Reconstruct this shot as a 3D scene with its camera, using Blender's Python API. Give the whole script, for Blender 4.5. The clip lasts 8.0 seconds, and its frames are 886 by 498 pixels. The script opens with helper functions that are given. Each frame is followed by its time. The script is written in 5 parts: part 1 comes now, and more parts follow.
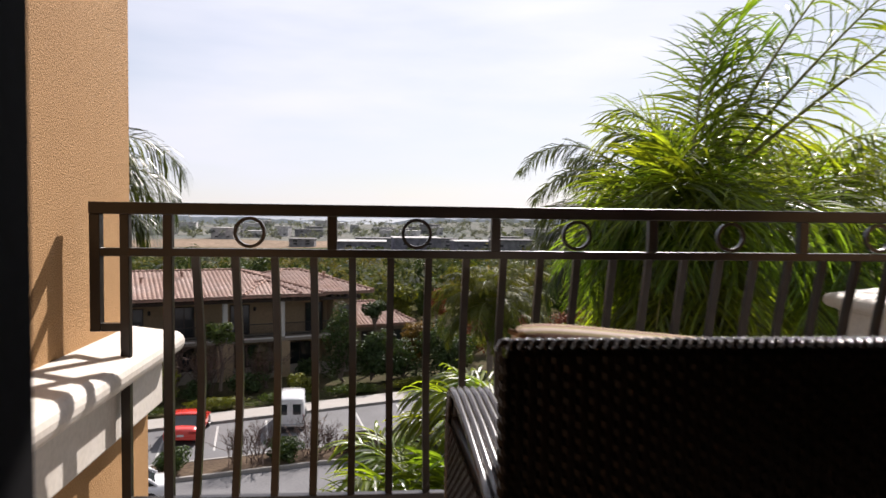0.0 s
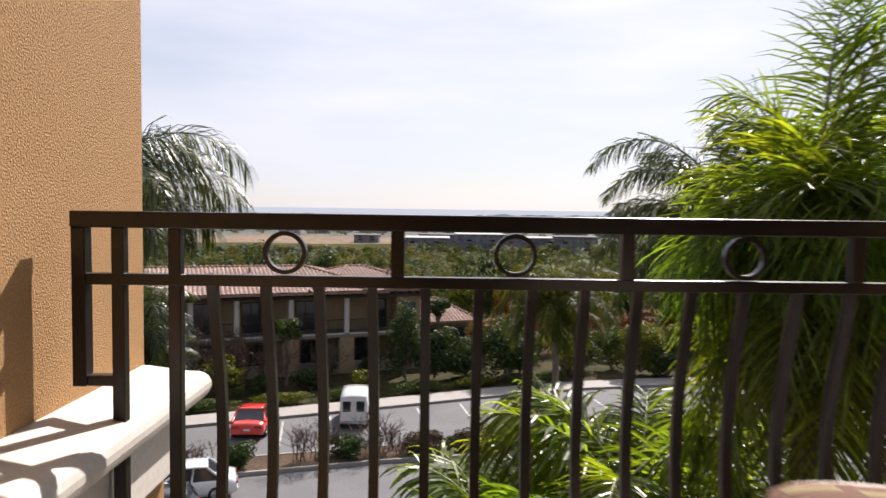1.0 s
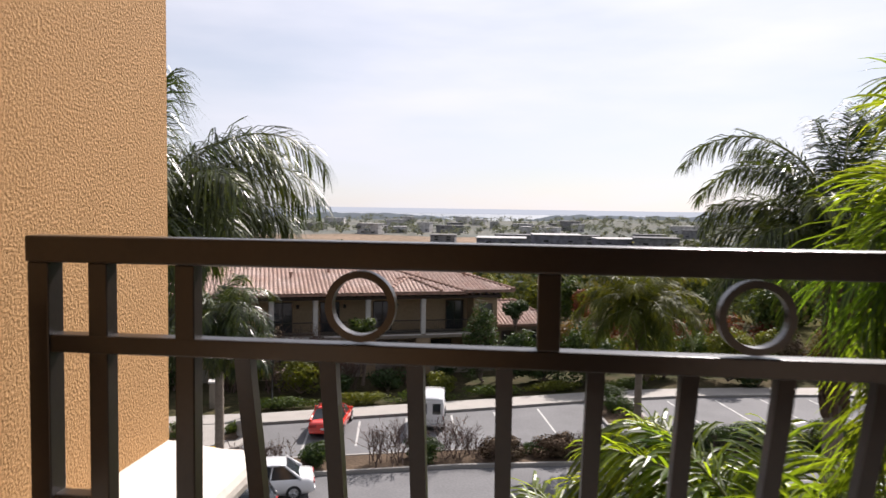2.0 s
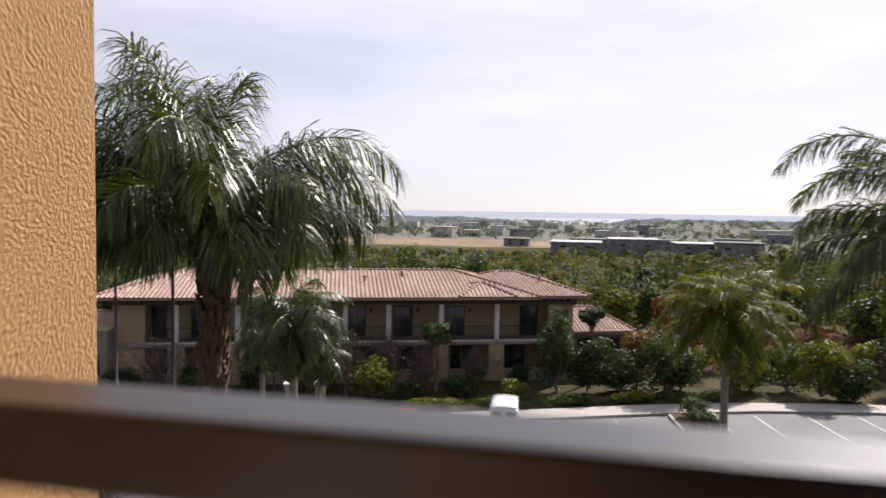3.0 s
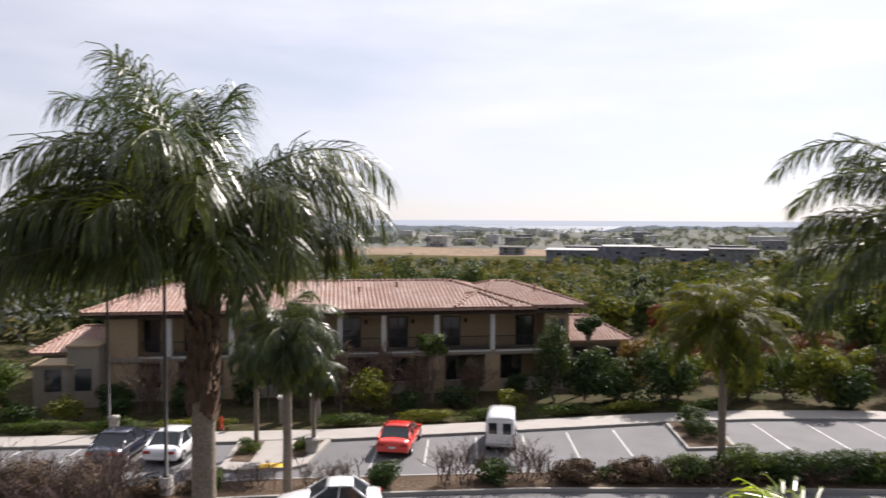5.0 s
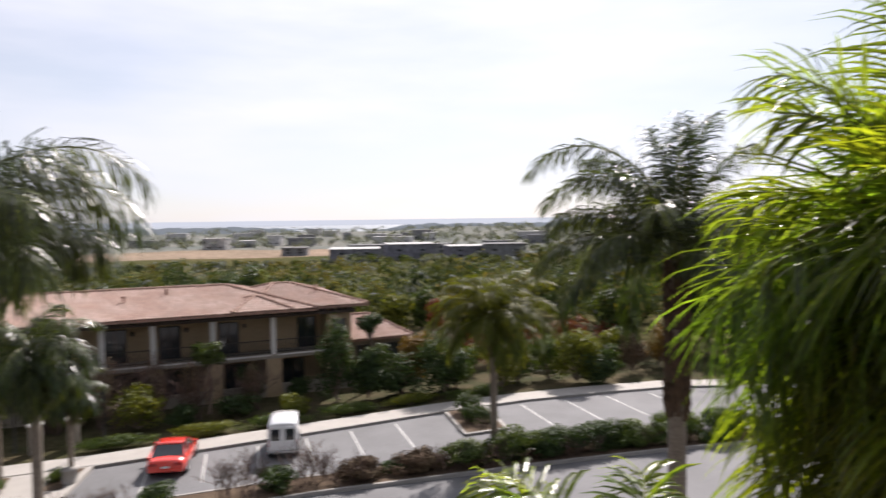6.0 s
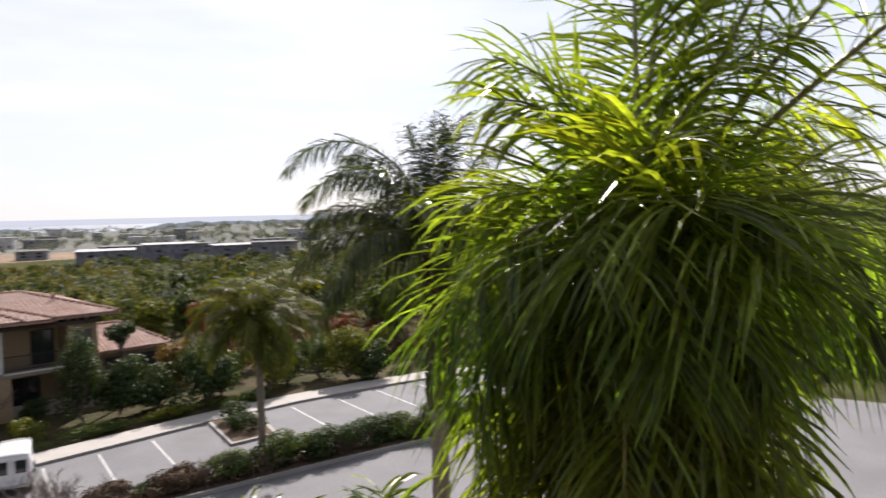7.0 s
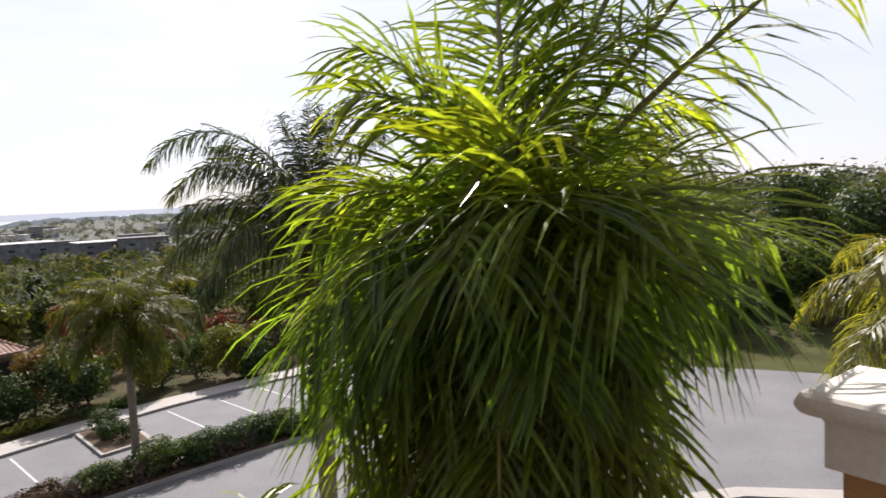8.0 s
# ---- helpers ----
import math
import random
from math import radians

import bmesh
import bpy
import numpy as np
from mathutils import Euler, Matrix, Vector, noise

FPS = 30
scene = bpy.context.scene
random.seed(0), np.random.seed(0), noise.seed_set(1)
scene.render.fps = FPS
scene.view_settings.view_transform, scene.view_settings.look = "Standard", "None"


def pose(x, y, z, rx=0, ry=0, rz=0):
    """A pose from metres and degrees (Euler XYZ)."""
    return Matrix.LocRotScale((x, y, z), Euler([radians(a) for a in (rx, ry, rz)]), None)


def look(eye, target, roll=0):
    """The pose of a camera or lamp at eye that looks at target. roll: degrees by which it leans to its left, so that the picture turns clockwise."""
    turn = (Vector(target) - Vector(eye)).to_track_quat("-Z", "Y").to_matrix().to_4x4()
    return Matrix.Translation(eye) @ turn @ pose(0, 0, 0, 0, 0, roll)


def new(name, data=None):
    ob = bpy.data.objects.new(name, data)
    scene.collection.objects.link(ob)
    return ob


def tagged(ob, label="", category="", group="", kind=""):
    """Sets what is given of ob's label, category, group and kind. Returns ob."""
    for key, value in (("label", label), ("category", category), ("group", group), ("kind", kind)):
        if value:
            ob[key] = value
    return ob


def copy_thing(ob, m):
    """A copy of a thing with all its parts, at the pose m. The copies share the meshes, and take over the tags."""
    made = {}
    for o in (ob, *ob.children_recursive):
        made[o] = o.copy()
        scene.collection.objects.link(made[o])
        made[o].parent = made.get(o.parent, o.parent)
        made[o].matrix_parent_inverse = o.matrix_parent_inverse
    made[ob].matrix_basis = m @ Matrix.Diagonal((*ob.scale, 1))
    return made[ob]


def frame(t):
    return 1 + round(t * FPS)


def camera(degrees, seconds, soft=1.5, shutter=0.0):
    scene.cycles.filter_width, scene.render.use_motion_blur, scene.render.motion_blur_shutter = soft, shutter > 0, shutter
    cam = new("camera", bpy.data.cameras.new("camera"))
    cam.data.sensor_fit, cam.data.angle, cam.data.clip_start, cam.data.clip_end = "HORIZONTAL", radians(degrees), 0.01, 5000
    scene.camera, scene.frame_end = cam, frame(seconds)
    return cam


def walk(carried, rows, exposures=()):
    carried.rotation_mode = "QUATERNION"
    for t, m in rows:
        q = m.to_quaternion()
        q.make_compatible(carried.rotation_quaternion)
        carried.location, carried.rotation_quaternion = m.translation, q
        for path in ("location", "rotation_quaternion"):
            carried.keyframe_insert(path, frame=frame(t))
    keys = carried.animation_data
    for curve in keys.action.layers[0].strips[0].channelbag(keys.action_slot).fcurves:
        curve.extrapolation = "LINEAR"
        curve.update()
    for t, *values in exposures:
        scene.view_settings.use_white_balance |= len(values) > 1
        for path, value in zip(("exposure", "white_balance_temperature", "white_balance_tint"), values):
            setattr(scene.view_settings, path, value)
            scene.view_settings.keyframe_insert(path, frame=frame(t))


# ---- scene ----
cam = camera(63.61, 8.0, shutter=0.5)
PATH = [
    (0.0, pose(0.842, -2.188, 1.047, 87.185, -0.741, -5.174)),
    (0.5, pose(0.842, -1.874, 1.084, 86.724, -0.627, -2.709)),
    (1.0, pose(0.798, -1.554, 1.083, 86.822, -0.773, -0.108)),
    (1.5, pose(0.734, -1.205, 1.097, 86.683, -1.207, 3.582)),
    (1.7, pose(0.683, -1.058, 1.100, 86.715, -1.015, 4.564)),
    (2.8, pose(0.637, -0.500, 1.160, 86.817, -0.983, 10.562)),
    (3.0, pose(0.522, -0.268, 1.152, 86.921, -0.920, 11.872)),
    (3.5, pose(0.415, -0.020, 1.165, 87.085, -0.872, 14.727)),
    (4.0, pose(0.480, 0.150, 1.190, 87.285, -0.871, 16.411)),
    (4.2, pose(0.500, 0.170, 1.195, 87.299, -0.925, 16.491)),
    (5.5, pose(0.630, -0.120, 1.190, 87.778, 0.416, 3.988)),
    (6.0, pose(0.820, 0.040, 1.230, 87.564, 0.751, -5.786)),
    (6.5, pose(1.020, 0.250, 1.255, 87.476, 0.349, -15.532)),
    (7.0, pose(1.230, 0.480, 1.236, 86.979, 1.268, -23.970)),
    (7.5, pose(1.290, 0.600, 1.234, 85.902, 2.735, -30.037)),
    (8.0, pose(1.360, 0.590, 1.273, 85.727, 2.585, -33.516)),
]
walk(cam, PATH, [(0.0, 0.86, 6550, 17), (4.0, 0.9, 6550, 17), (8.0, 0.98, 6500, 17)])

# ---------------------------------------------------------------- light
SUN_AZ, SUN_EL = 24.0, 41.0          # degrees right of straight ahead, and up
world = bpy.data.worlds.new("world")
scene.world = world
world.use_nodes = True
wn, wl = world.node_tree.nodes, world.node_tree.links
sky = wn.new("ShaderNodeTexSky")
sky.sky_type, sky.sun_disc = "NISHITA", False
sky.sun_elevation, sky.sun_rotation = radians(SUN_EL), radians(SUN_AZ)
sky.air_density, sky.dust_density, sky.ozone_density = 1.0, 0.3, 1.5
# a thin veil of high cloud over the blue
wtc, wmap, wno, wra, wmx = (wn.new(k) for k in ("ShaderNodeTexCoord", "ShaderNodeMapping", "ShaderNodeTexNoise", "ShaderNodeMapRange", "ShaderNodeMix"))
wmx.data_type = "RGBA"
wmap.inputs["Scale"].default_value = (1.3, 1.3, 6.0)
wno.inputs["Scale"].default_value, wno.inputs["Detail"].default_value, wno.inputs["Roughness"].default_value = 1.6, 5.0, 0.5
wra.inputs["From Min"].default_value, wra.inputs["From Max"].default_value = 0.35, 0.65
wra.inputs["To Min"].default_value, wra.inputs["To Max"].default_value = 0.58, 0.97
wl.new(wtc.outputs["Generated"], wmap.inputs["Vector"])
wl.new(wmap.outputs[0], wno.inputs["Vector"])
wl.new(wno.outputs["Fac"], wra.inputs["Value"])
wl.new(wra.outputs["Result"], wmx.inputs["Factor"])
wl.new(sky.outputs[0], wmx.inputs[6])
# the veil shines more towards the sun than away from it
wdot, wglow, wveil = wn.new("ShaderNodeVectorMath"), wn.new("ShaderNodeMapRange"), wn.new("ShaderNodeVectorMath")
wdot.operation, wveil.operation = "DOT_PRODUCT", "SCALE"
wdot.inputs[1].default_value = (math.sin(radians(SUN_AZ)) * math.cos(radians(SUN_EL)), math.cos(radians(SUN_AZ)) * math.cos(radians(SUN_EL)), math.sin(radians(SUN_EL)))
wglow.inputs["From Min"].default_value, wglow.inputs["From Max"].default_value = -0.6, 1.0
wglow.inputs["To Min"].default_value, wglow.inputs["To Max"].default_value = 0.38, 1.32
wveil.inputs[0].default_value = (8.6, 9.0, 9.8)
wl.new(wtc.outputs["Generated"], wdot.inputs[0])
wl.new(wdot.outputs["Value"], wglow.inputs["Value"])
wl.new(wglow.outputs["Result"], wveil.inputs["Scale"])
wl.new(wveil.outputs[0], wmx.inputs[7])
wl.new(wmx.outputs[2], wn["Background"].inputs[0])
wn["Background"].inputs[1].default_value = 0.051
sun = new("sun", bpy.data.lights.new("sun", "SUN"))
sun.data.energy, sun.data.angle, sun.data.color = 5.0, radians(0.6), (1.0, 0.955, 0.89)
sa, se = radians(SUN_AZ), radians(SUN_EL)
SUN_DIR = Vector((math.sin(sa) * math.cos(se), math.cos(sa) * math.cos(se), math.sin(se)))
sun.matrix_world = look(tuple(SUN_DIR * 50), (0, 0, 0))


# ---------------------------------------------------------------- helpers
def part(name, bm, material, parent=None, label="", smooth=False):
    """Links a bmesh as one mesh object, under a thing if one is given."""
    me = bpy.data.meshes.new(name)
    bm.to_mesh(me)
    bm.free()
    if smooth:
        for p in me.polygons:
            p.use_smooth = True
    mats = material if isinstance(material, (list, tuple)) else [material]
    for m in mats:
        me.materials.append(m)
    ob = new(name, me)
    ob.parent = parent
    if label:
        tagged(ob, label)
    return ob


def empty(name, m, label, category, group="", kind=""):
    ob = new(name)
    ob.empty_display_size = 0.1
    ob.matrix_basis = m
    return tagged(ob, label, category, group, kind)


def box(bm, x0, x1, y0, y1, z0, z1, mi=0, bevel=0.0, m=None):
    vs = [bm.verts.new(Vector(c)) for c in ((x0, y0, z0), (x1, y0, z0), (x1, y1, z0), (x0, y1, z0),
                                            (x0, y0, z1), (x1, y0, z1), (x1, y1, z1), (x0, y1, z1))]
    fs = [bm.faces.new([vs[i] for i in f]) for f in ((3, 2, 1, 0), (4, 5, 6, 7), (0, 1, 5, 4), (1, 2, 6, 5), (2, 3, 7, 6), (3, 0, 4, 7))]
    for f in fs:
        f.material_index = mi
    if bevel:
        es = list({e for f in fs for e in f.edges})
        r = bmesh.ops.bevel(bm, geom=es, offset=bevel, segments=2, profile=0.5, affect="EDGES")
        vs = list({v for f in r["faces"] for v in f.verts})
    if m is not None:
        bmesh.ops.transform(bm, matrix=m, verts=vs)
    return vs


def boxed(x0, x1, y0, y1, z0, z1, bevel=0.0):
    bm = bmesh.new()
    box(bm, x0, x1, y0, y1, z0, z1, 0, bevel)
    return bm


def tube(bm, pts, radii, sides=8, cap=True, mi=0):
    """A tube through points, with a radius at each."""
    rings, n = [], len(pts)
    up = Vector((0.31, 0.17, 0.93)).normalized()
    for i, p in enumerate(pts):
        d = (Vector(pts[min(i + 1, n - 1)]) - Vector(pts[max(i - 1, 0)]))
        d = d.normalized() if d.length > 1e-9 else Vector((0, 0, 1))
        a = d.cross(up)
        if a.length < 1e-3:
            a = d.cross(Vector((1, 0, 0)))
        a.normalize()
        b = d.cross(a)
        r = radii[i] if isinstance(radii, (list, tuple)) else radii
        rings.append([bm.verts.new(Vector(p) + (a * math.cos(t) + b * math.sin(t)) * r)
                      for t in (2 * math.pi * k / sides for k in range(sides))])
    for i in range(n - 1):
        for k in range(sides):
            f = bm.faces.new((rings[i][k], rings[i][(k + 1) % sides], rings[i + 1][(k + 1) % sides], rings[i + 1][k]))
            f.material_index, f.smooth = mi, True
    if cap:
        bm.faces.new(rings[0]).material_index = mi
        bm.faces.new(list(reversed(rings[-1]))).material_index = mi


def from_lists(name, verts, faces, material, parent=None, label="", smooth=False):
    me = bpy.data.meshes.new(name)
    me.from_pydata(verts, [], faces)
    me.update()
    if smooth:
        me.polygons.foreach_set("use_smooth", [True] * len(me.polygons))
    for m in (material if isinstance(material, (list, tuple)) else [material]):
        me.materials.append(m)
    ob = new(name, me)
    ob.parent = parent
    if label:
        tagged(ob, label)
    return ob


# ---------------------------------------------------------------- materials
def material(name, color, rough=0.6, metal=0.0, second=None, scale=3.0, fine=40.0, amount=0.5, bump=0.2, depth=0.01,
             spec=0.5, island=0.0, translucent=0.0, coat=0.0, objrand=0.0, fine_mix=0.35):
    """Two scales of noise between a colour and a second one, with relief from the fine noise."""
    mt = bpy.data.materials.new(name)
    mt.use_nodes = True
    n, l = mt.node_tree.nodes, mt.node_tree.links
    b = n["Principled BSDF"]
    b.inputs["Roughness"].default_value, b.inputs["Metallic"].default_value = rough, metal
    b.inputs["Specular IOR Level"].default_value = spec
    b.inputs["Coat Weight"].default_value = coat
    second = second or tuple(c * 0.7 for c in color)
    tc = n.new("ShaderNodeTexCoord")
    n1, n2 = n.new("ShaderNodeTexNoise"), n.new("ShaderNodeTexNoise")
    n1.inputs["Scale"].default_value, n2.inputs["Scale"].default_value = scale, fine
    n1.inputs["Detail"].default_value, n2.inputs["Detail"].default_value = 5.0, 4.0
    for t in (n1, n2):
        l.new(tc.outputs["Object"], t.inputs["Vector"])
    ramp = n.new("ShaderNodeMapRange")
    ramp.inputs["From Min"].default_value, ramp.inputs["From Max"].default_value = 0.35, 0.68
    ramp.inputs["To Max"].default_value = amount
    l.new(n1.outputs["Fac"], ramp.inputs["Value"])
    mix = n.new("ShaderNodeMix")
    mix.data_type = "RGBA"
    mix.inputs[6].default_value, mix.inputs[7].default_value = (*color, 1), (*second, 1)
    l.new(ramp.outputs["Result"], mix.inputs["Factor"])
    grain = n.new("ShaderNodeMapRange")
    grain.inputs["From Min"].default_value, grain.inputs["From Max"].default_value = 0.3, 0.7
    grain.inputs["To Min"].default_value, grain.inputs["To Max"].default_value = 1 - fine_mix, 1 + fine_mix
    l.new(n2.outputs["Fac"], grain.inputs["Value"])
    mul = n.new("ShaderNodeVectorMath")
    mul.operation = "SCALE"
    l.new(mix.outputs[2], mul.inputs[0])
    l.new(grain.outputs["Result"], mul.inputs["Scale"])
    out = mul.outputs[0]
    if island or objrand:
        src = n.new("ShaderNodeNewGeometry").outputs["Random Per Island"] if island else n.new("ShaderNodeObjectInfo").outputs["Random"]
        k = island or objrand
        r = n.new("ShaderNodeMapRange")
        r.inputs["To Min"].default_value, r.inputs["To Max"].default_value = 1 - k, 1 + k
        l.new(src, r.inputs["Value"])
        m2 = n.new("ShaderNodeVectorMath")
        m2.operation = "SCALE"
        l.new(out, m2.inputs[0])
        l.new(r.outputs["Result"], m2.inputs["Scale"])
        out = m2.outputs[0]
    l.new(out, b.inputs["Base Color"])
    if bump:
        bp = n.new("ShaderNodeBump")
        bp.inputs["Strength"].default_value, bp.inputs["Distance"].default_value = bump, depth
        l.new(n2.outputs["Fac"], bp.inputs["Height"])
        l.new(bp.outputs[0], b.inputs["Normal"])
    if translucent:
        tr = n.new("ShaderNodeBsdfTranslucent")
        tint = n.new("ShaderNodeVectorMath")
        tint.operation = "MULTIPLY"
        tint.inputs[1].default_value = (2.1, 2.0, 0.5)
        l.new(out, tint.inputs[0])
        l.new(tint.outputs[0], tr.inputs["Color"])
        ms = n.new("ShaderNodeMixShader")
        ms.inputs[0].default_value = translucent
        l.new(b.outputs[0], ms.inputs[1])
        l.new(tr.outputs[0], ms.inputs[2])
        l.new(ms.outputs[0], n["Material Output"].inputs["Surface"])
    return mt


STUCCO = material("stucco", (0.40, 0.235, 0.105), 0.9, second=(0.355, 0.20, 0.085), scale=1.5, fine=200.0, amount=0.7, bump=1.0, depth=0.004, fine_mix=0.22, spec=0.2)
STONE = material("cornice_stone", (0.62, 0.58, 0.52), 0.7, second=(0.52, 0.46, 0.38), scale=5.0, fine=60.0, bump=0.15, depth=0.004, fine_mix=0.07)
IRON = material("painted_iron", (0.012, 0.009, 0.008), 0.30, second=(0.028, 0.019, 0.014), scale=8.0, fine=120.0, bump=0.12, depth=0.002, fine_mix=0.15)
WICKER = material("wicker", (0.009, 0.0055, 0.004), 0.33, second=(0.016, 0.009, 0.006), scale=20.0, fine=150.0, bump=0.3, depth=0.002, island=0.25, spec=0.12)
# paler, glossier copy of the wicker, puts sky glints on arms and braid
WICKER_GLINT = material("wicker_glint", (0.030, 0.022, 0.018), 0.24, second=(0.045, 0.034, 0.028), scale=20.0, fine=150.0, bump=0.15, depth=0.002, spec=0.65)
CUSHION = material("cushion_cloth", (0.55, 0.46, 0.40), 0.95, second=(0.47, 0.38, 0.33), scale=6.0, fine=260.0, bump=0.3, depth=0.002, fine_mix=0.12)
OLIVE_CLOTH = material("cushion_olive", (0.34, 0.28, 0.13), 0.95, fine=260.0, bump=0.3, depth=0.002, fine_mix=0.12)
RUST_CLOTH = material("cushion_rust", (0.17, 0.085, 0.055), 0.95, fine=260.0, bump=0.3, depth=0.002, fine_mix=0.12)
STRIPE_CLOTH = material("cushion_stripe", (0.33, 0.23, 0.15), 0.95, fine=260.0, bump=0.3, depth=0.002)
FRAME_DARK = material("door_frame_metal", (0.005, 0.005, 0.006), 0.8, fine=90.0, bump=0.05, depth=0.002, spec=0.1)
TILE = material("floor_tile", (0.42, 0.34, 0.26), 0.7, second=(0.36, 0.28, 0.2), scale=4.0, fine=50.0, bump=0.15, depth=0.004, objrand=0.08)
PLASTER = material("room_plaster", (0.34, 0.30, 0.25), 0.9, scale=2.0, fine=70.0, bump=0.1, fine_mix=0.05)
CARPET = material("carpet", (0.2, 0.15, 0.11), 1.0, scale=3.0, fine=200.0, bump=0.4)
ASPHALT = material("asphalt", (0.125, 0.124, 0.127), 0.9, second=(0.092, 0.091, 0.093), scale=0.35, fine=9.0, amount=0.8, bump=0.25, depth=0.01, fine_mix=0.15)
CONCRETE = material("concrete", (0.29, 0.27, 0.245), 0.9, second=(0.225, 0.21, 0.19), scale=0.8, fine=14.0, bump=0.2, depth=0.006, fine_mix=0.1, objrand=0.06)
KERB = material("kerb_concrete", (0.27, 0.255, 0.235), 0.9, scale=1.2, fine=18.0, bump=0.2, fine_mix=0.1)
PAINT_W = material("line_paint", (0.36, 0.36, 0.34), 0.8, second=(0.3, 0.3, 0.3), scale=2.5, fine=12.0, amount=0.5)
PAINT_Y = material("ramp_paint", (0.7, 0.42, 0.03), 0.8, second=(0.5, 0.3, 0.05), scale=2.5, fine=20.0)
SOIL = material("soil", (0.075, 0.053, 0.037), 1.0, second=(0.115, 0.083, 0.055), scale=0.8, fine=6.0, bump=0.6, depth=0.05, spec=0.1)
GRASS_G = material("meadow_ground", (0.05, 0.055, 0.025), 1.0, second=(0.095, 0.078, 0.04), scale=0.012, fine=0.3, amount=0.9, bump=0.0, spec=0.0)
# far ground, paled to grey so that its colour carries the haze
HAZED_GROUND = material("hazed_ground", (0.125, 0.135, 0.125), 1.0, second=(0.17, 0.165, 0.145), scale=0.02, fine=0.3, amount=0.9, bump=0.0, spec=0.0)
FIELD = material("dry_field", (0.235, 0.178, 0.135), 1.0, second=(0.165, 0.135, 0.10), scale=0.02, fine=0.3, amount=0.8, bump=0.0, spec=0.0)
SEA = material("sea_water", (0.16, 0.18, 0.20), 0.4, scale=0.002, fine=0.02, bump=0.2)
LEAF_NEAR = material("palm_leaf", (0.078, 0.140, 0.024), 0.36, second=(0.145, 0.160, 0.016), scale=1.2, fine=25.0, amount=0.8, bump=0.1, island=0.6, translucent=0.58, spec=0.55)
LEAF_BROAD = material("palm_leaf_soft", (0.050, 0.066, 0.014), 0.55, second=(0.090, 0.088, 0.016), scale=0.5, fine=20.0, amount=0.8, bump=0.1, island=0.4, translucent=0.35, spec=0.15)
# brighter yellowish palm leaf with the sunlight mixed into its colour
LEAF_SUN_TINT = material("palm_leaf_sun_tint", (0.105, 0.112, 0.024), 0.4, second=(0.14, 0.13, 0.03), scale=0.5, fine=20.0, amount=0.8, bump=0.1, island=0.5, translucent=0.5, spec=0.35)
LEAF_PALM = material("palm_leaf_dull", (0.021, 0.036, 0.011), 0.33, second=(0.060, 0.070, 0.015), scale=0.5, fine=20.0, amount=0.8, bump=0.1, island=0.6, translucent=0.3, spec=0.4)
LEAF_DARK = material("leaf_dark", (0.030, 0.051, 0.019), 0.5, second=(0.047, 0.068, 0.021), scale=0.6, fine=8.0, bump=0.0, island=0.35, translucent=0.2, spec=0.12)
LEAF_GREEN = material("leaf_green", (0.052, 0.080, 0.024), 0.5, second=(0.080, 0.096, 0.024), scale=0.6, fine=8.0, bump=0.0, island=0.35, translucent=0.25, spec=0.12)
LEAF_YELLOW = material("leaf_yellow_green", (0.120, 0.128, 0.022), 0.5, second=(0.075, 0.098, 0.022), scale=0.9, fine=8.0, bump=0.0, island=0.3, translucent=0.25, spec=0.12)
LEAF_ORANGE = material("leaf_orange", (0.150, 0.080, 0.020), 0.55, second=(0.112, 0.098, 0.021), scale=1.2, fine=8.0, bump=0.0, island=0.35, translucent=0.2, spec=0.12)
LEAF_RED = material("flower_red", (0.170, 0.036, 0.022), 0.6, second=(0.070, 0.055, 0.021), scale=1.0, fine=8.0, bump=0.0, island=0.35, translucent=0.15, spec=0.12)
LEAF_BROWN = material("dry_leaf", (0.104, 0.068, 0.044), 0.8, second=(0.080, 0.068, 0.032), scale=0.8, fine=8.0, bump=0.0, island=0.35, spec=0.12)
# the last set is paled to blue-grey, distance haze put into its leaf colour
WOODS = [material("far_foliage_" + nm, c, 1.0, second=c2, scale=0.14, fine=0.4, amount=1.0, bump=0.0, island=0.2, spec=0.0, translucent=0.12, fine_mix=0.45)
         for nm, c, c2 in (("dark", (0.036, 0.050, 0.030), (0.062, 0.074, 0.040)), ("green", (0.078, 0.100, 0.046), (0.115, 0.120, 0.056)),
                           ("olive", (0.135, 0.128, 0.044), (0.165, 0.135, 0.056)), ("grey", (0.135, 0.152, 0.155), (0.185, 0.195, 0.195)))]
BARK = material("bark", (0.16, 0.12, 0.09), 0.95, scale=3.0, fine=30.0, bump=0.6, depth=0.02)
TWIG = material("twig", (0.090, 0.056, 0.046), 0.9, second=(0.140, 0.100, 0.082), scale=1.0, fine=30.0, bump=0.0, island=0.3)
PALM_BARK = material("palm_trunk", (0.184, 0.150, 0.116), 0.95, second=(0.122, 0.095, 0.068), scale=4.0, fine=22.0, bump=0.6, depth=0.02)
BOOTS = material("palm_boots", (0.063, 0.038, 0.022), 0.95, second=(0.117, 0.068, 0.032), scale=5.0, fine=30.0, bump=0.8, depth=0.03)
RACHIS = material("palm_stalk", (0.16, 0.17, 0.05), 0.5, fine=30.0, bump=0.1)
ROOF = material("clay_tile", (0.320, 0.196, 0.152), 0.8, second=(0.416, 0.304, 0.256), scale=0.5, fine=6.0, amount=0.9, bump=0.15, island=0.14, fine_mix=0.15)
ROOF_EDGE = material("clay_ridge", (0.264, 0.160, 0.120), 0.8, fine=6.0, bump=0.2)
WALL_TAN = material("house_stucco", (0.323, 0.238, 0.145), 0.9, second=(0.272, 0.196, 0.119), scale=0.4, fine=5.0, bump=0.1, fine_mix=0.1)
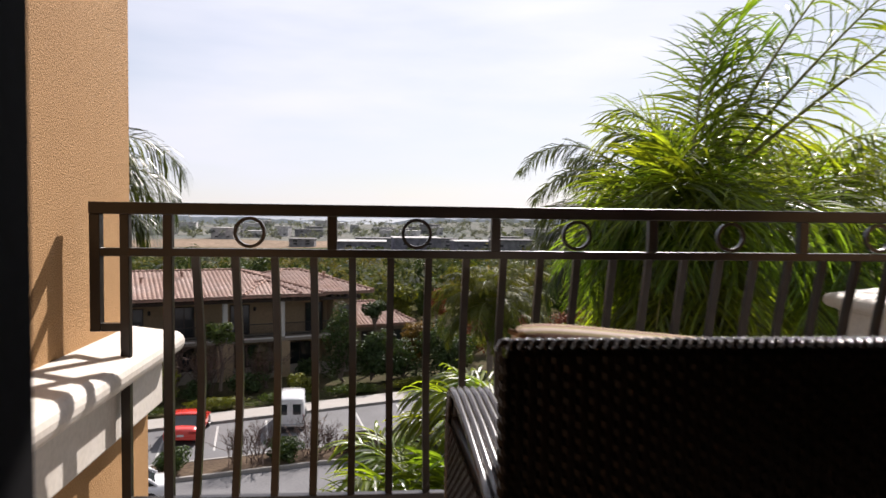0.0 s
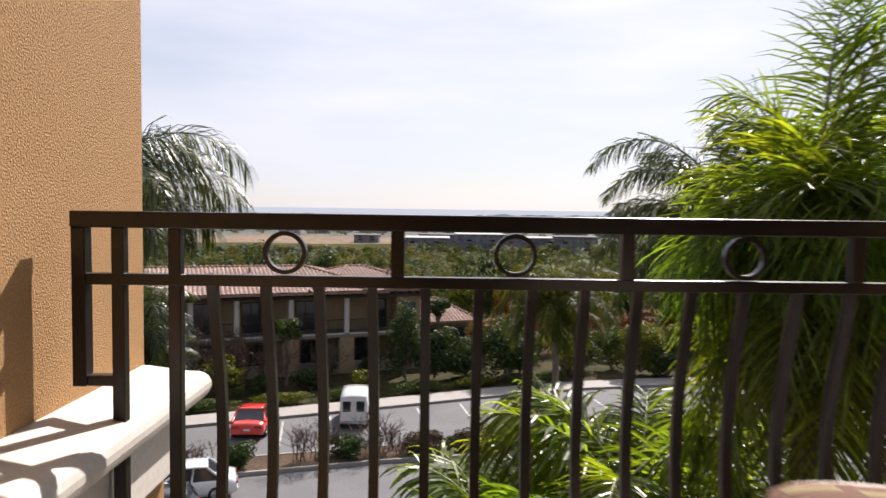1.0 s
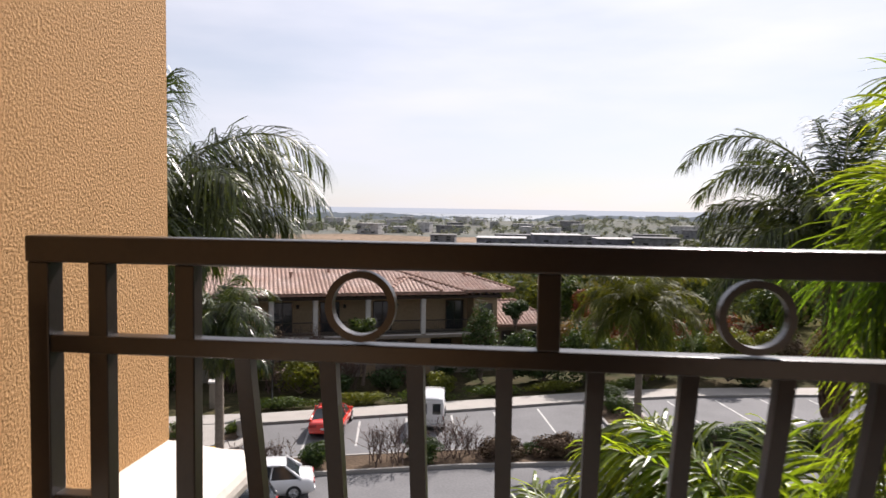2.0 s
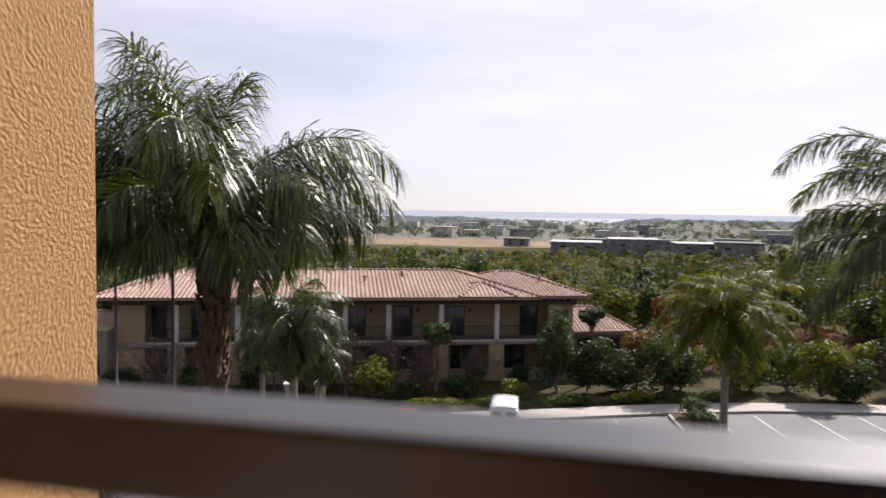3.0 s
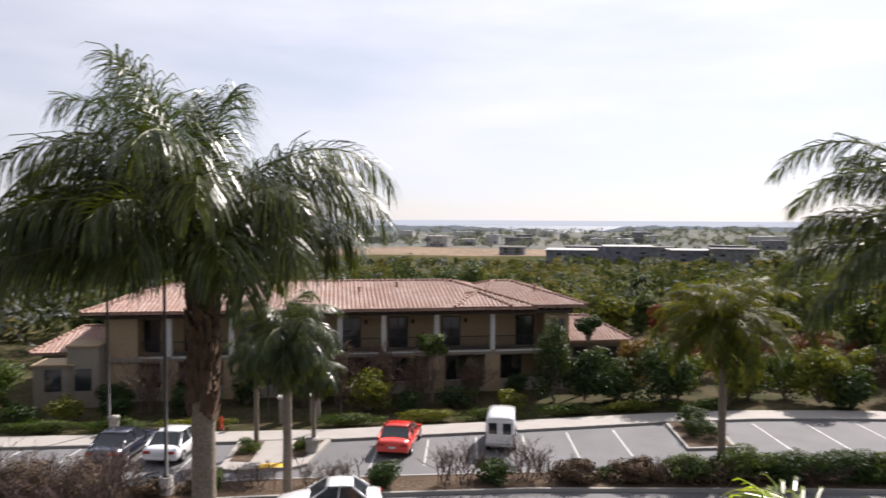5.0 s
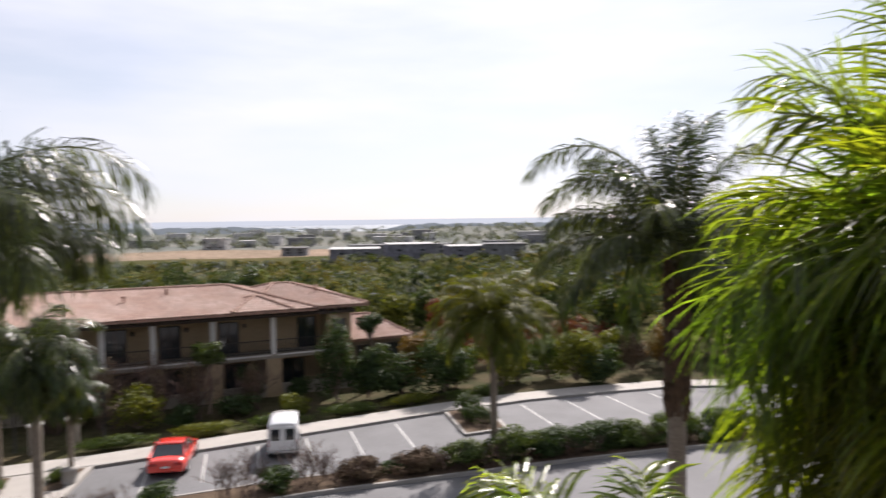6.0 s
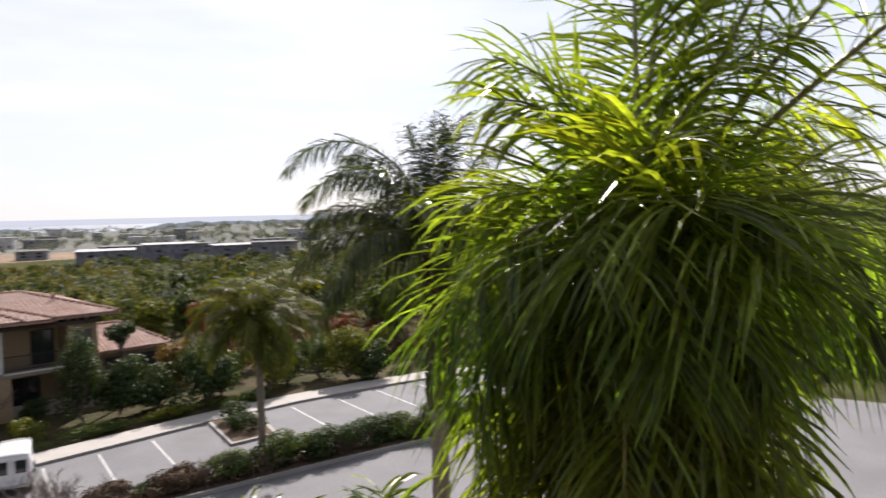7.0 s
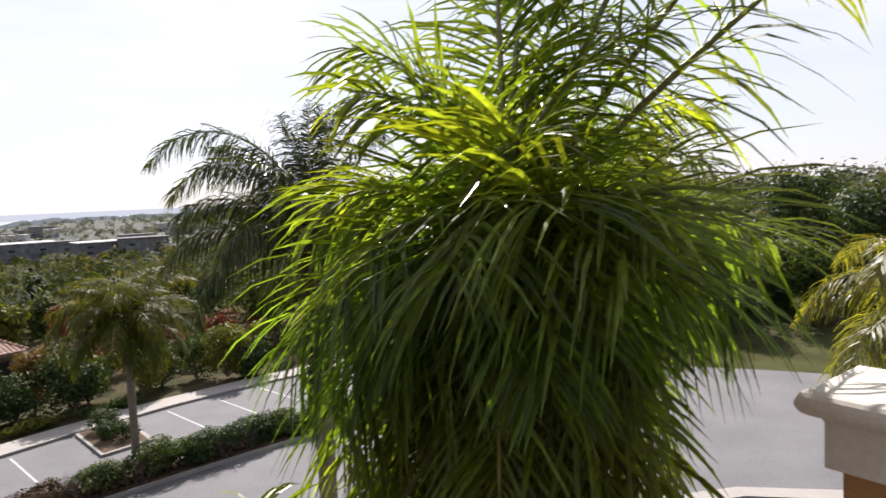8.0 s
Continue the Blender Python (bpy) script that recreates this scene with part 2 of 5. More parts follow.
WALL_GREY = material("house_stucco_grey", (0.230, 0.200, 0.162), 0.9, second=(0.187, 0.162, 0.128), scale=0.4, fine=5.0, bump=0.1, fine_mix=0.1)
TRIM_W = material("white_trim", (0.561, 0.544, 0.510), 0.7, fine=20.0, bump=0.05, fine_mix=0.05)
BEAM = material("dark_timber", (0.05, 0.035, 0.028), 0.8, fine=20.0, bump=0.2)
WINDOW = material("window_glass", (0.025, 0.03, 0.035), 0.08, fine=2.0, bump=0.0, spec=0.8, fine_mix=0.02)
TYRE = material("tyre_rubber", (0.02, 0.02, 0.02), 0.85, fine=40.0, bump=0.1)
RIM = material("wheel_metal", (0.45, 0.45, 0.46), 0.3, metal=0.9, fine=40.0, bump=0.0)
LAMP_RED = material("tail_lamp", (0.35, 0.015, 0.012), 0.15, fine=30.0, bump=0.0)
CHROME = material("car_trim", (0.5, 0.5, 0.5), 0.25, metal=1.0, fine=30.0, bump=0.0)
PLATE = material("plate", (0.6, 0.6, 0.6), 0.5, fine=30.0, bump=0.0)
POLE = material("lamp_post_metal", (0.018, 0.016, 0.015), 0.6, fine=30.0, bump=0.1)
HYDRANT = material("painted_red_iron", (0.5, 0.05, 0.02), 0.4, fine=30.0, bump=0.1)
FAR_WALL = material("far_wall", (0.210, 0.210, 0.215), 0.9, second=(0.170, 0.175, 0.190), scale=0.05, fine=0.5, bump=0.0, spec=0.0)
FAR_WHITE = material("far_white", (0.46, 0.45, 0.44), 0.9, second=(0.36, 0.36, 0.37), scale=0.05, fine=0.5, bump=0.0, spec=0.0)
FAR_ROOF = material("far_roof", (0.135, 0.135, 0.142), 0.95, second=(0.19, 0.18, 0.17), scale=0.06, fine=0.4, bump=0.0, spec=0.1)
FAR_DARK = material("far_slate", (0.20, 0.20, 0.235), 1.0, scale=0.05, fine=0.5, bump=0.0, spec=0.0)


def paint(name, color):
    return material(name, color, 0.25, scale=2.0, fine=60.0, amount=0.15, bump=0.0, coat=1.0, fine_mix=0.02)


# ---------------------------------------------------------------- balcony
def wall_box(name, x0, x1, y0, y1, z0, z1, mat, label, kind="structure"):
    return tagged(part(name, boxed(x0, x1, y0, y1, z0, z1), mat), label, "wall", kind=kind)


WALL_X, WALL_Y = -0.045, 0.464
wall_box("wall_west", WALL_X - 0.5, WALL_X, -1.9, WALL_Y, 0.60, 4.2, STUCCO, "orange-tan rough stucco side wall of the balcony")
wall_box("wall_west_base", WALL_X - 0.5, 0.03, -1.9, 0.41, -11.2, 0.355, STUCCO, "orange-tan stucco wall below the pale cornice")


def cornice(name, x_face, side, y0, y1, label, deep=0.42):
    """A moulded stone band along y with a rounded nose that also wraps its far end. side +1: the face looks to +x."""
    prof = [(-deep, 0.622 + 0.08 * (deep - 0.02)), (-0.10, 0.628), (0.022, 0.612)]
    prof += [(0.022 + 0.042 * math.sin(a), 0.568 + 0.044 * math.cos(a)) for a in (radians(d) for d in range(20, 181, 20))]
    prof += [(0.008, 0.518), (0.0, 0.505), (0.0, 0.355), (-deep, 0.355)]
    bm = bmesh.new()
    rows = []
    for end in (0, 1):
        row = []
        for dx, z in prof:
            d = max(dx, 0.02 - deep)
            y = y0 if end == 0 else y1 + (d if d > -0.05 else 0.022 if z > 0.6 else 0.0)
            row.append(bm.verts.new((x_face + side * dx, y, z)))
        rows.append(row)
    # far end: the same moulding, mitred and run away from the face
    row = []
    for dx, z in prof:
        d = dx if dx > -0.05 else (0.022 if z > 0.6 else 0.0)
        row.append(bm.verts.new((x_face - side * deep, y1 + d, z)))
    rows.append(row)
    n = len(prof)
    for a, b in ((0, 1), (1, 2)):
        for k in range(n):
            q = (rows[a][k], rows[a][(k + 1) % n], rows[b][(k + 1) % n], rows[b][k])
            try:
                bm.faces.new(q)
            except ValueError:
                pass
    bm.faces.new(rows[0])
    bmesh.ops.remove_doubles(bm, verts=bm.verts, dist=0.0005)
    bmesh.ops.recalc_face_normals(bm, faces=bm.faces)
    ob = part(name, bm, STONE)
    md = ob.modifiers.new("edge", "BEVEL")
    md.width, md.segments, md.limit_method, md.angle_limit = 0.006, 2, "ANGLE", radians(40)
    return tagged(ob, label, "cornice", kind="structure")


cornice("cornice_west", 0.072, 1, -1.9, 0.445, "pale cream stone cornice with a rounded nose on the stucco wall")
EAST_X, EAST_Y = 3.56, 1.79
cornice("cornice_east", EAST_X, -1, -1.9, EAST_Y, "pale stone cornice capping the low stucco parapet", 0.26)
wall_box("wall_east", EAST_X + 0.04, EAST_X + 0.25, -1.9, EAST_Y - 0.04, -11.2, 0.355, STUCCO, "orange-tan stucco parapet under a stone cap")

# facade behind, with the sliding door's opening, and the plain room that closes the place
DOOR_X0, DOOR_X1, FAC_Y = 0.545, 2.9, -1.70
wall_box("wall_south_west", WALL_X - 0.5, DOOR_X0, FAC_Y - 0.2, FAC_Y, 0.0, 4.2, STUCCO, "orange-tan stucco facade beside the sliding door")
wall_box("wall_south_east", DOOR_X1, EAST_X + 0.42, FAC_Y - 0.2, FAC_Y, 0.0, 4.2, STUCCO, "orange-tan stucco facade beside the sliding door")
wall_box("wall_south_top", DOOR_X0, DOOR_X1, FAC_Y - 0.2, FAC_Y, 2.15, 4.2, STUCCO, "orange-tan stucco facade over the sliding door")
wall_box("wall_room_west", -0.9, -0.75, -5.5, FAC_Y - 0.2, 0.0, 2.6, PLASTER, "plain plaster wall of the room")
wall_box("wall_room_east", 4.0, 4.15, -5.5, FAC_Y - 0.2, 0.0, 2.6, PLASTER, "plain plaster wall of the room")
wall_box("wall_room_south", -0.9, 4.15, -5.65, -5.5, 0.0, 2.6, PLASTER, "plain plaster back wall of the room")
tagged(part("ceiling", boxed(-0.9, 4.15, -5.65, FAC_Y - 0.2, 2.6, 2.75), PLASTER), "plain plaster ceiling of the room", "ceiling", kind="structure")
tagged(part("floor_room", boxed(-0.9, 4.15, -5.65, FAC_Y - 0.2, -0.2, 0.0), CARPET), "brown carpet floor of the room", "floor", kind="structure")
# assumed slab out of view, added to keep light off facade and chair
tagged(part("ceiling_balcony", boxed(-0.5, EAST_X + 0.42, FAC_Y - 0.2, 0.33, 2.8, 3.0), PLASTER), "unseen plaster slab added over the balcony to shade it", "ceiling", kind="structure")
balcony_floor = tagged(part("floor", boxed(0.03, EAST_X, FAC_Y - 0.2, 0.30, -0.22, -0.008), CONCRETE), "tan tiled balcony floor slab", "floor", kind="structure")

door = empty("door_1", pose(DOOR_X0, FAC_Y, 0), "open sliding glass door with a black metal frame", "door", kind="structure")
bm = bmesh.new()
box(bm, -0.004, 0.06, -0.26, 0.03, 0, 2.15, 0, 0.006)
part("door_jamb", bm, FRAME_DARK, door)
bm = bmesh.new()
box(bm, DOOR_X1 - DOOR_X0 - 0.06, DOOR_X1 - DOOR_X0, -0.15, 0.03, 0, 2.15, 0, 0.006)
part("door_jamb", bm, FRAME_DARK, door)
bm = bmesh.new()
box(bm, 0.06, DOOR_X1 - DOOR_X0 - 0.06, -0.15, 0.03, 2.09, 2.15, 0, 0.006)
part("door_head", bm, FRAME_DARK, door)
bm = bmesh.new()
box(bm, 0.06, DOOR_X1 - DOOR_X0 - 0.06, -0.15, 0.03, 0.0, 0.025, 0, 0.004)
part("door_track", bm, FRAME_DARK, door)


def railing():
    top = empty("railing", pose(0, 0, 0), "dark bronze iron balcony railing with rings and bellied bars", "railing")
    x1 = EAST_X - 0.05
    part("top_rail", boxed(0.0, x1, -0.022, 0.022, 1.034, 1.07, 0.003), IRON, top)
    part("middle_rail", boxed(0.028, x1, -0.014, 0.014, 0.910, 0.935, 0.002), IRON, top)
    part("bottom_rail", boxed(0.11, x1, -0.014, 0.014, 0.155, 0.180, 0.002), IRON, top)
    part("end_stub", boxed(0.0, 0.030, -0.017, 0.017, 0.687, 1.034, 0.002), IRON, top)
    part("stub_foot", boxed(0.030, 0.087, -0.013, 0.013, 0.687, 0.711, 0.002), IRON, top)
    for x in (0.0985, 0.2215):
        part("post", boxed(x - 0.0135, x + 0.0135, -0.0135, 0.0135, 0.0, 1.034, 0.002), IRON, top)
    part("end_post", boxed(x1 - 0.03, x1, -0.016, 0.016, 0.0, 1.034, 0.002), IRON, top)
    ring, short = None, None
    x, n = 0.459, 0
    while x < x1 - 0.1:
        if ring is None:
            bm = bmesh.new()
            R0, R1, w = 0.0375, 0.047, 0.009
            sec = ((R1, -w), (R1, w), (R0, w), (R0, -w))
            rs = [[bm.verts.new((r * math.cos(t), y, r * math.sin(t))) for r, y in sec] for t in (2 * math.pi * k / 40 for k in range(40))]
            for k in range(40):
                for j in range(4):
                    f = bm.faces.new((rs[k][j], rs[k][(j + 1) % 4], rs[(k + 1) % 40][(j + 1) % 4], rs[(k + 1) % 40][j]))
            bmesh.ops.recalc_face_normals(bm, faces=bm.faces)
            ring = part("ring", bm, IRON, top)
            ring.location = (x, 0, 0.9845)
        else:
            c = ring.copy()
            scene.collection.objects.link(c)
            c.location = (x, 0, 0.9845)
        x += 0.501
    x = 0.704
    while x < x1 - 0.08:
        if short is None:
            short = part("short_post", boxed(-0.0145, 0.0145, -0.0145, 0.0145, 0.935, 1.034, 0.002), IRON, top)
            short.location = (x, 0, 0)
        else:
            c = short.copy()
            scene.collection.objects.link(c)
            c.location = (x, 0, 0)
        x += 0.5
    # one bellied bar, then its copies
    bm = bmesh.new()
    rows, h = [], 0.011
    for i in range(23):
        z = 0.915 - (0.915 - 0.17) * i / 22
        s = (0.915 - z) / 0.745
        off = 0.072 * math.sin(math.pi * s) ** 1.2
        rows.append([bm.verts.new((a, off + b, z)) for a, b in ((-h, -h), (h, -h), (h, h), (-h, h))])
    for i in range(22):
        for j in range(4):
            bm.faces.new((rows[i][j], rows[i][(j + 1) % 4], rows[i + 1][(j + 1) % 4], rows[i + 1][j]))
    bmesh.ops.recalc_face_normals(bm, faces=bm.faces)
    bar = part("baluster", bm, IRON, top)
    x = 0.300
    bar.location = (x, 0, 0)
    while x < x1 - 0.15:
        x += 0.1163
        c = bar.copy()
        scene.collection.objects.link(c)
        c.location = (x, 0, 0)
    return top


railing()


# ---------------------------------------------------------------- wicker armchair
def weave(name, parent, origin, ax, ay, nx, ny, cell, mat):
    """A woven panel: strands over and under; ax, ay unit vectors, normal is ax x ay."""
    nrm = ax.cross(ay)
    V, F = [], []
    for j in range(ny):
        for i in range(nx):
            over = (i + j) % 2
            c = origin + ax * ((i + 0.5) * cell) + ay * ((j + 0.5) * cell * 0.62)
            w, h = cell * (0.62 if over else 0.30), cell * (0.25 if over else 0.31)
            b = len(V)
            lift = cell * 0.28
            for k, sx in enumerate((-1, -0.5, 0.5, 1)):
                d = lift * (0.0 if abs(sx) == 1 else 1.0) * (1 if over else 0.3)
                for sy in (-1, 1):
                    V.append(c + ax * (sx * w) + ay * (sy * h) + nrm * d)
            F += [(b, b + 2, b + 3, b + 1), (b + 2, b + 4, b + 5, b + 3), (b + 4, b + 6, b + 7, b + 5)]
    return from_lists(name, [tuple(v) for v in V], F, mat, parent)


def armchair(m):
    """Back panel at local y 0, seat towards +y, left arm at x 0."""
    top = empty("wicker_armchair", m, "dark brown woven wicker armchair with a tan cushion", "armchair")
    W, D, H = 0.78, 0.66, 0.880
    bm = bmesh.new()
    box(bm, 0.01, W - 0.01, 0.006, 0.021, 0.16, H - 0.012, 0, 0.006)
    back = part("backrest", bm, WICKER, top)
    weave("weave", back, Vector((0.0, 0.004, 0.16)), Vector((1, 0, 0)), Vector((0, 0, 1)), 43, 62, 0.01814, WICKER)
    weave("weave", back, Vector((0.006, 0.030, 0.16)), Vector((0, -1, 0)), Vector((0, 0, 1)), 2, 62, 0.01814, WICKER)
    # braided top edge
    bm = bmesh.new()
    n = 52
    for i in range(n):
        x = 0.0 + W * (i + 0.5) / n
        tube(bm, [(x - 0.014, 0.004, H - 0.014), (x - 0.005, 0.007, H - 0.004), (x + 0.006, 0.013, H - 0.003), (x + 0.014, 0.019, H - 0.013)], [0.003, 0.0046, 0.0046, 0.003], 6)
        tube(bm, [(x + 0.012, 0.003, H - 0.014), (x + 0.002, 0.009, H - 0.008), (x - 0.010, 0.016, H - 0.011)], 0.0036, 5)
    part("braided_edge", bm, WICKER_GLINT, top)
    bm = bmesh.new()
    box(bm, 0.06, W - 0.06, 0.06, D - 0.04, 0.24, 0.31, 0, 0.012)
    part("seat", bm, WICKER, top)
    for s in (0, 1):
        x0 = 0.0 if s == 0 else W - 0.085
        # arm: flat band of strands rising from the back to the front, then turning down
        line = ((0.04, 0.600), (0.17, 0.632), (0.34, 0.658), (0.50, 0.672), (0.57, 0.670), (0.615, 0.652), (0.632, 0.60), (0.635, 0.45), (0.635, 0.03))
        bm = bmesh.new()
        tube(bm, [(x0 + 0.042, y - 0.004, z - 0.008) for y, z in line], 0.008, 6)
        arm = part("armrest", bm, WICKER, top)
        for k in range(6):
            bm = bmesh.new()
            tube(bm, [(x0 + 0.006 + k * 0.0146, y, z) for y, z in line], 0.0080, 8)
            part("strand", bm, WICKER_GLINT, arm)
        bm = bmesh.new()
        box(bm, x0 + 0.01, x0 + 0.075, 0.03, 0.624, 0.16, 0.60, 0, 0.008)
        side = part("side_panel", bm, WICKER, top)
        weave("weave", side, Vector((x0 + (0.008 if s == 0 else 0.078), 0.626 if s == 0 else 0.03, 0.16)), Vector((0, -1 if s == 0 else 1, 0)), Vector((0, 0, 1)), 32, 38, 0.01814, WICKER)
        for y in (0.03, 0.57):
            part("leg", boxed(x0 + 0.012, x0 + 0.06, y, y + 0.05, 0.0, 0.165, 0.006), WICKER, top)
    return top


chair = armchair(pose(1.008, -1.245, -0.002, 0, 0, 1.0))


def cushion(m, w, h, d, label):
    """A plump seat-back cushion with level stripes, standing on its edge."""
    top = empty("cushion", m, label, "cushion")
    nx, na = 48, 160
    V, F = [], []

    def power(c, e):
        return math.copysign(abs(c) ** e, c)

    for i in range(nx + 1):
        u = i / nx * 2 - 1
        k = max(0.0, 1 - abs(u) ** 7) ** 0.3
        for j in range(na):
            a = 2 * math.pi * j / na
            wr = 1 + 0.09 * noise.noise(Vector((u * 2.6, math.cos(a) * 1.5, math.sin(a) * 1.5)))
            V.append((u * w / 2, d / 2 * power(math.cos(a), 0.65) * (0.12 + 0.88 * k) * wr, h / 2 + h / 2 * power(math.sin(a), 0.45) * (0.86 + 0.14 * k) * (0.97 + 0.03 * wr) - 0.02 * (u + 1)))
    for i in range(nx):
        for j in range(na):
            b0, b1 = i * na, (i + 1) * na
            F.append((b0 + j, b0 + (j + 1) % na, b1 + (j + 1) % na, b1 + j))
    F += [tuple(range(na - 1, -1, -1)), tuple(range(nx * na, nx * na + na))]
    cover = from_lists("cover", V, F, [CUSHION, OLIVE_CLOTH, RUST_CLOTH], top, smooth=True)
    bands = (0, 0, 0, 0, 2, 2, 1, 2, 2, 2, 1, 0, 0, 1, 2, 2, 1, 0, 0, 2, 1, 2, 0, 0)
    for q in cover.data.polygons:
        s_ = int(((0.045 - q.center.y) + (h - 0.02 * (q.center.x * 2 / w + 1) - q.center.z)) / 0.0075)
        q.material_index = bands[s_ % 24] if s_ > 0 else 0
    bm = bmesh.new()
    pts = [(u * w / 2, -d * 0.36 * max(0.15, 1 - abs(u) ** 7), h * (0.965 + 0.02 * math.sin(3 * u)) - 0.02 * (u + 1)) for u in (-1, -0.9, -0.6, -0.3, 0, 0.3, 0.6, 0.9, 1)]
    tube(bm, pts, 0.0055, 6)
    part("piping", bm, STRIPE_CLOTH, top)
    return top


cushion(pose(1.390, -1.06, 0.31, -4, 1.2, -8), 0.68, 0.552, 0.18, "tan striped back cushion leaning in the wicker armchair")

# ---------------------------------------------------------------- ground
COVER = material("ground_cover", (0.038, 0.04, 0.018), 1.0, second=(0.075, 0.058, 0.034), scale=0.5, fine=5.0, amount=0.9, bump=0.6, depth=0.05, spec=0.05)
LOT_Z, LOT_A, LOT_O = -11.0, 20.0, Vector((-4.0, 40.7, 0.0))
LOT = pose(LOT_O.x, LOT_O.y, LOT_Z, 0, 0, LOT_A)


def lot(u, v, z=0.0, turn=0.0):
    """A pose on the car park: u along its far kerb, v away from the balcony."""
    return LOT @ pose(u, v, z, 0, 0, turn)


def sm(a, b, x):
    t = min(1.0, max(0.0, (x - a) / (b - a)))
    return t * t * (3 - 2 * t)


def ground_z(x, y):
    r = math.hypot(x, y)
    az = math.degrees(math.atan2(x, max(y, 1e-3))) if y > 0 else 180.0
    z = LOT_Z - 0.03
    z -= 10.0 * sm(75, 190, r) * (1 - sm(20, 50, az))
    z += 4.0 * sm(55, 120, r) * sm(20, 50, az)
    hill = sm(560, 900, r) * (1 - sm(1000, 1600, r))
    z += hill * (7.0 * sm(-45, -5, az) + 6.0 * sm(-2, 12, az) - 2.0) * (0.8 + 0.5 * noise.noise(Vector((x / 160, y / 160, 0))))
    z += 2.0 * sm(150, 300, r) * noise.noise(Vector((x / 90, y / 90, 3)))
    z -= 14.0 * sm(1200, 1800, r)
    return z


def ground():
    radii = [0, 15, 30, 45, 60, 70, 80, 92, 106, 122, 140, 160, 185, 215, 250, 290, 335, 390, 450, 510, 570, 630, 690, 750, 810, 880, 950, 1050, 1200, 1400, 1650, 2000, 3000, 4800]
    V, F, na = [(0, 0, LOT_Z - 0.03)], [], 150
    for r in radii[1:]:
        for k in range(na):
            a = 2 * math.pi * k / na
            x, y = r * math.sin(a), r * math.cos(a)
            V.append((x, y, ground_z(x, y)))
    for k in range(na):
        F.append((0, 1 + (k + 1) % na, 1 + k))
    for i in range(len(radii) - 2):
        a, b = 1 + i * na, 1 + (i + 1) * na
        for k in range(na):
            F.append((a + k, a + (k + 1) % na, b + (k + 1) % na, b + k))
    ob = from_lists("ground", V, F, [GRASS_G, FIELD, HAZED_GROUND], smooth=True)
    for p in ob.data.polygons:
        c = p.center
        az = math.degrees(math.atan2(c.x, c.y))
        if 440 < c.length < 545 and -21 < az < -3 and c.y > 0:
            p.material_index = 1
        # haze-paled colour for all other ground this far out
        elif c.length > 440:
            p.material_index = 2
    return tagged(ob, "rolling green and brown ground, painted hazy grey towards the horizon", "ground", kind="structure")


ground()
bm = bmesh.new()
vs = [bm.verts.new((r * math.sin(a), r * math.cos(a), -33.0)) for r in (1700, 30000) for a in (radians(d) for d in range(-90, 91, 5))]
for k in range(36):
    bm.faces.new((vs[k], vs[k + 1], vs[37 + k + 1], vs[37 + k]))
bmesh.ops.recalc_face_normals(bm, faces=bm.faces)
tagged(part("water", bm, SEA), "pale hazy sea on the horizon", "sea", kind="structure")


def slab(name, pts, z0, z1, mat, label, category, kind="structure", m=LOT, bevel=0.0):
    """A flat slab from an outline in the car park's own plan."""
    bm = bmesh.new()
    lo = [bm.verts.new((x, y, z0)) for x, y in pts]
    hi = [bm.verts.new((x, y, z1)) for x, y in pts]
    bm.faces.new(hi)
    bm.faces.new(list(reversed(lo)))
    n = len(pts)
    for k in range(n):
        bm.faces.new((lo[k], lo[(k + 1) % n], hi[(k + 1) % n], hi[k]))
    bmesh.ops.recalc_face_normals(bm, faces=bm.faces)
    ob = part(name, bm, mat)
    ob.matrix_basis = m
    return tagged(ob, label, category, kind=kind)


def strip(name, line, w, z0, z1, mat, label, category):
    """A band of width w to the left of a line of plan points."""
    n, left = len(line), []
    for i, p in enumerate(line):
        a, b = Vector(line[max(i - 1, 0)]), Vector(line[min(i + 1, n - 1)])
        d = (b - a).normalized()
        left.append((p[0] - d.y * w, p[1] + d.x * w))
    return slab(name, list(line) + left[::-1], z0, z1, mat, label, category)


FAR_KERB = [(-60, 1.6), (-40, 1.0), (-24, 0.1), (-9.7, -0.6), (0, -0.3), (10, 0.2), (16, 0.1), (22, -0.7), (27, -1.7), (31, -3.5)]
FRONT_KERB = [(-60, -8.2), (-23, -8.3), (-13, -8.3), (-1, -9.0), (10.4, -10.6), (16.5, -11.7), (24, -13.4), (28, -15.5)]
slab("car_park", [(-62, -44), (63, -46), (60, -31), (50, -20), (38, -4), (31, -3.4), (27, -1.6), (22, -0.6), (16, 0.2), (10, 0.3), (0, -0.2), (-9.7, -0.5), (-24, 0.2), (-40, 1.1), (-62, 1.7)], -0.5, 0.0, ASPHALT, "grey sunlit asphalt of the car park and drive", "asphalt")
strip("kerb_far", FAR_KERB, 0.16, 0.0, 0.15, KERB, "pale concrete kerb along the parking stalls", "kerb")
strip("pavement", [(x, y + 0.16) for x, y in FAR_KERB], 1.75, -0.4, 0.145, CONCRETE, "pale concrete pavement along the parking stalls", "pavement")
strip("planting_bed_far", [(x, y + 1.9) for x, y in FAR_KERB], 30.0, -0.5, 0.10, COVER, "dark ground cover round the apartment house", "earth")
strip("planting_bed_front", FRONT_KERB, 1.9, 0.0, 0.14, SOIL, "brown earth strip between the drive and the stalls", "earth")
strip("kerb_front", [(x, y - 0.16) for x, y in FRONT_KERB], 0.155, 0.0, 0.17, KERB, "pale concrete kerb of the planted strip", "kerb")
strip("kerb_front_back", [(x, y + 1.905) for x, y in FRONT_KERB], 0.15, 0.0, 0.17, KERB, "pale concrete kerb of the planted strip", "kerb")
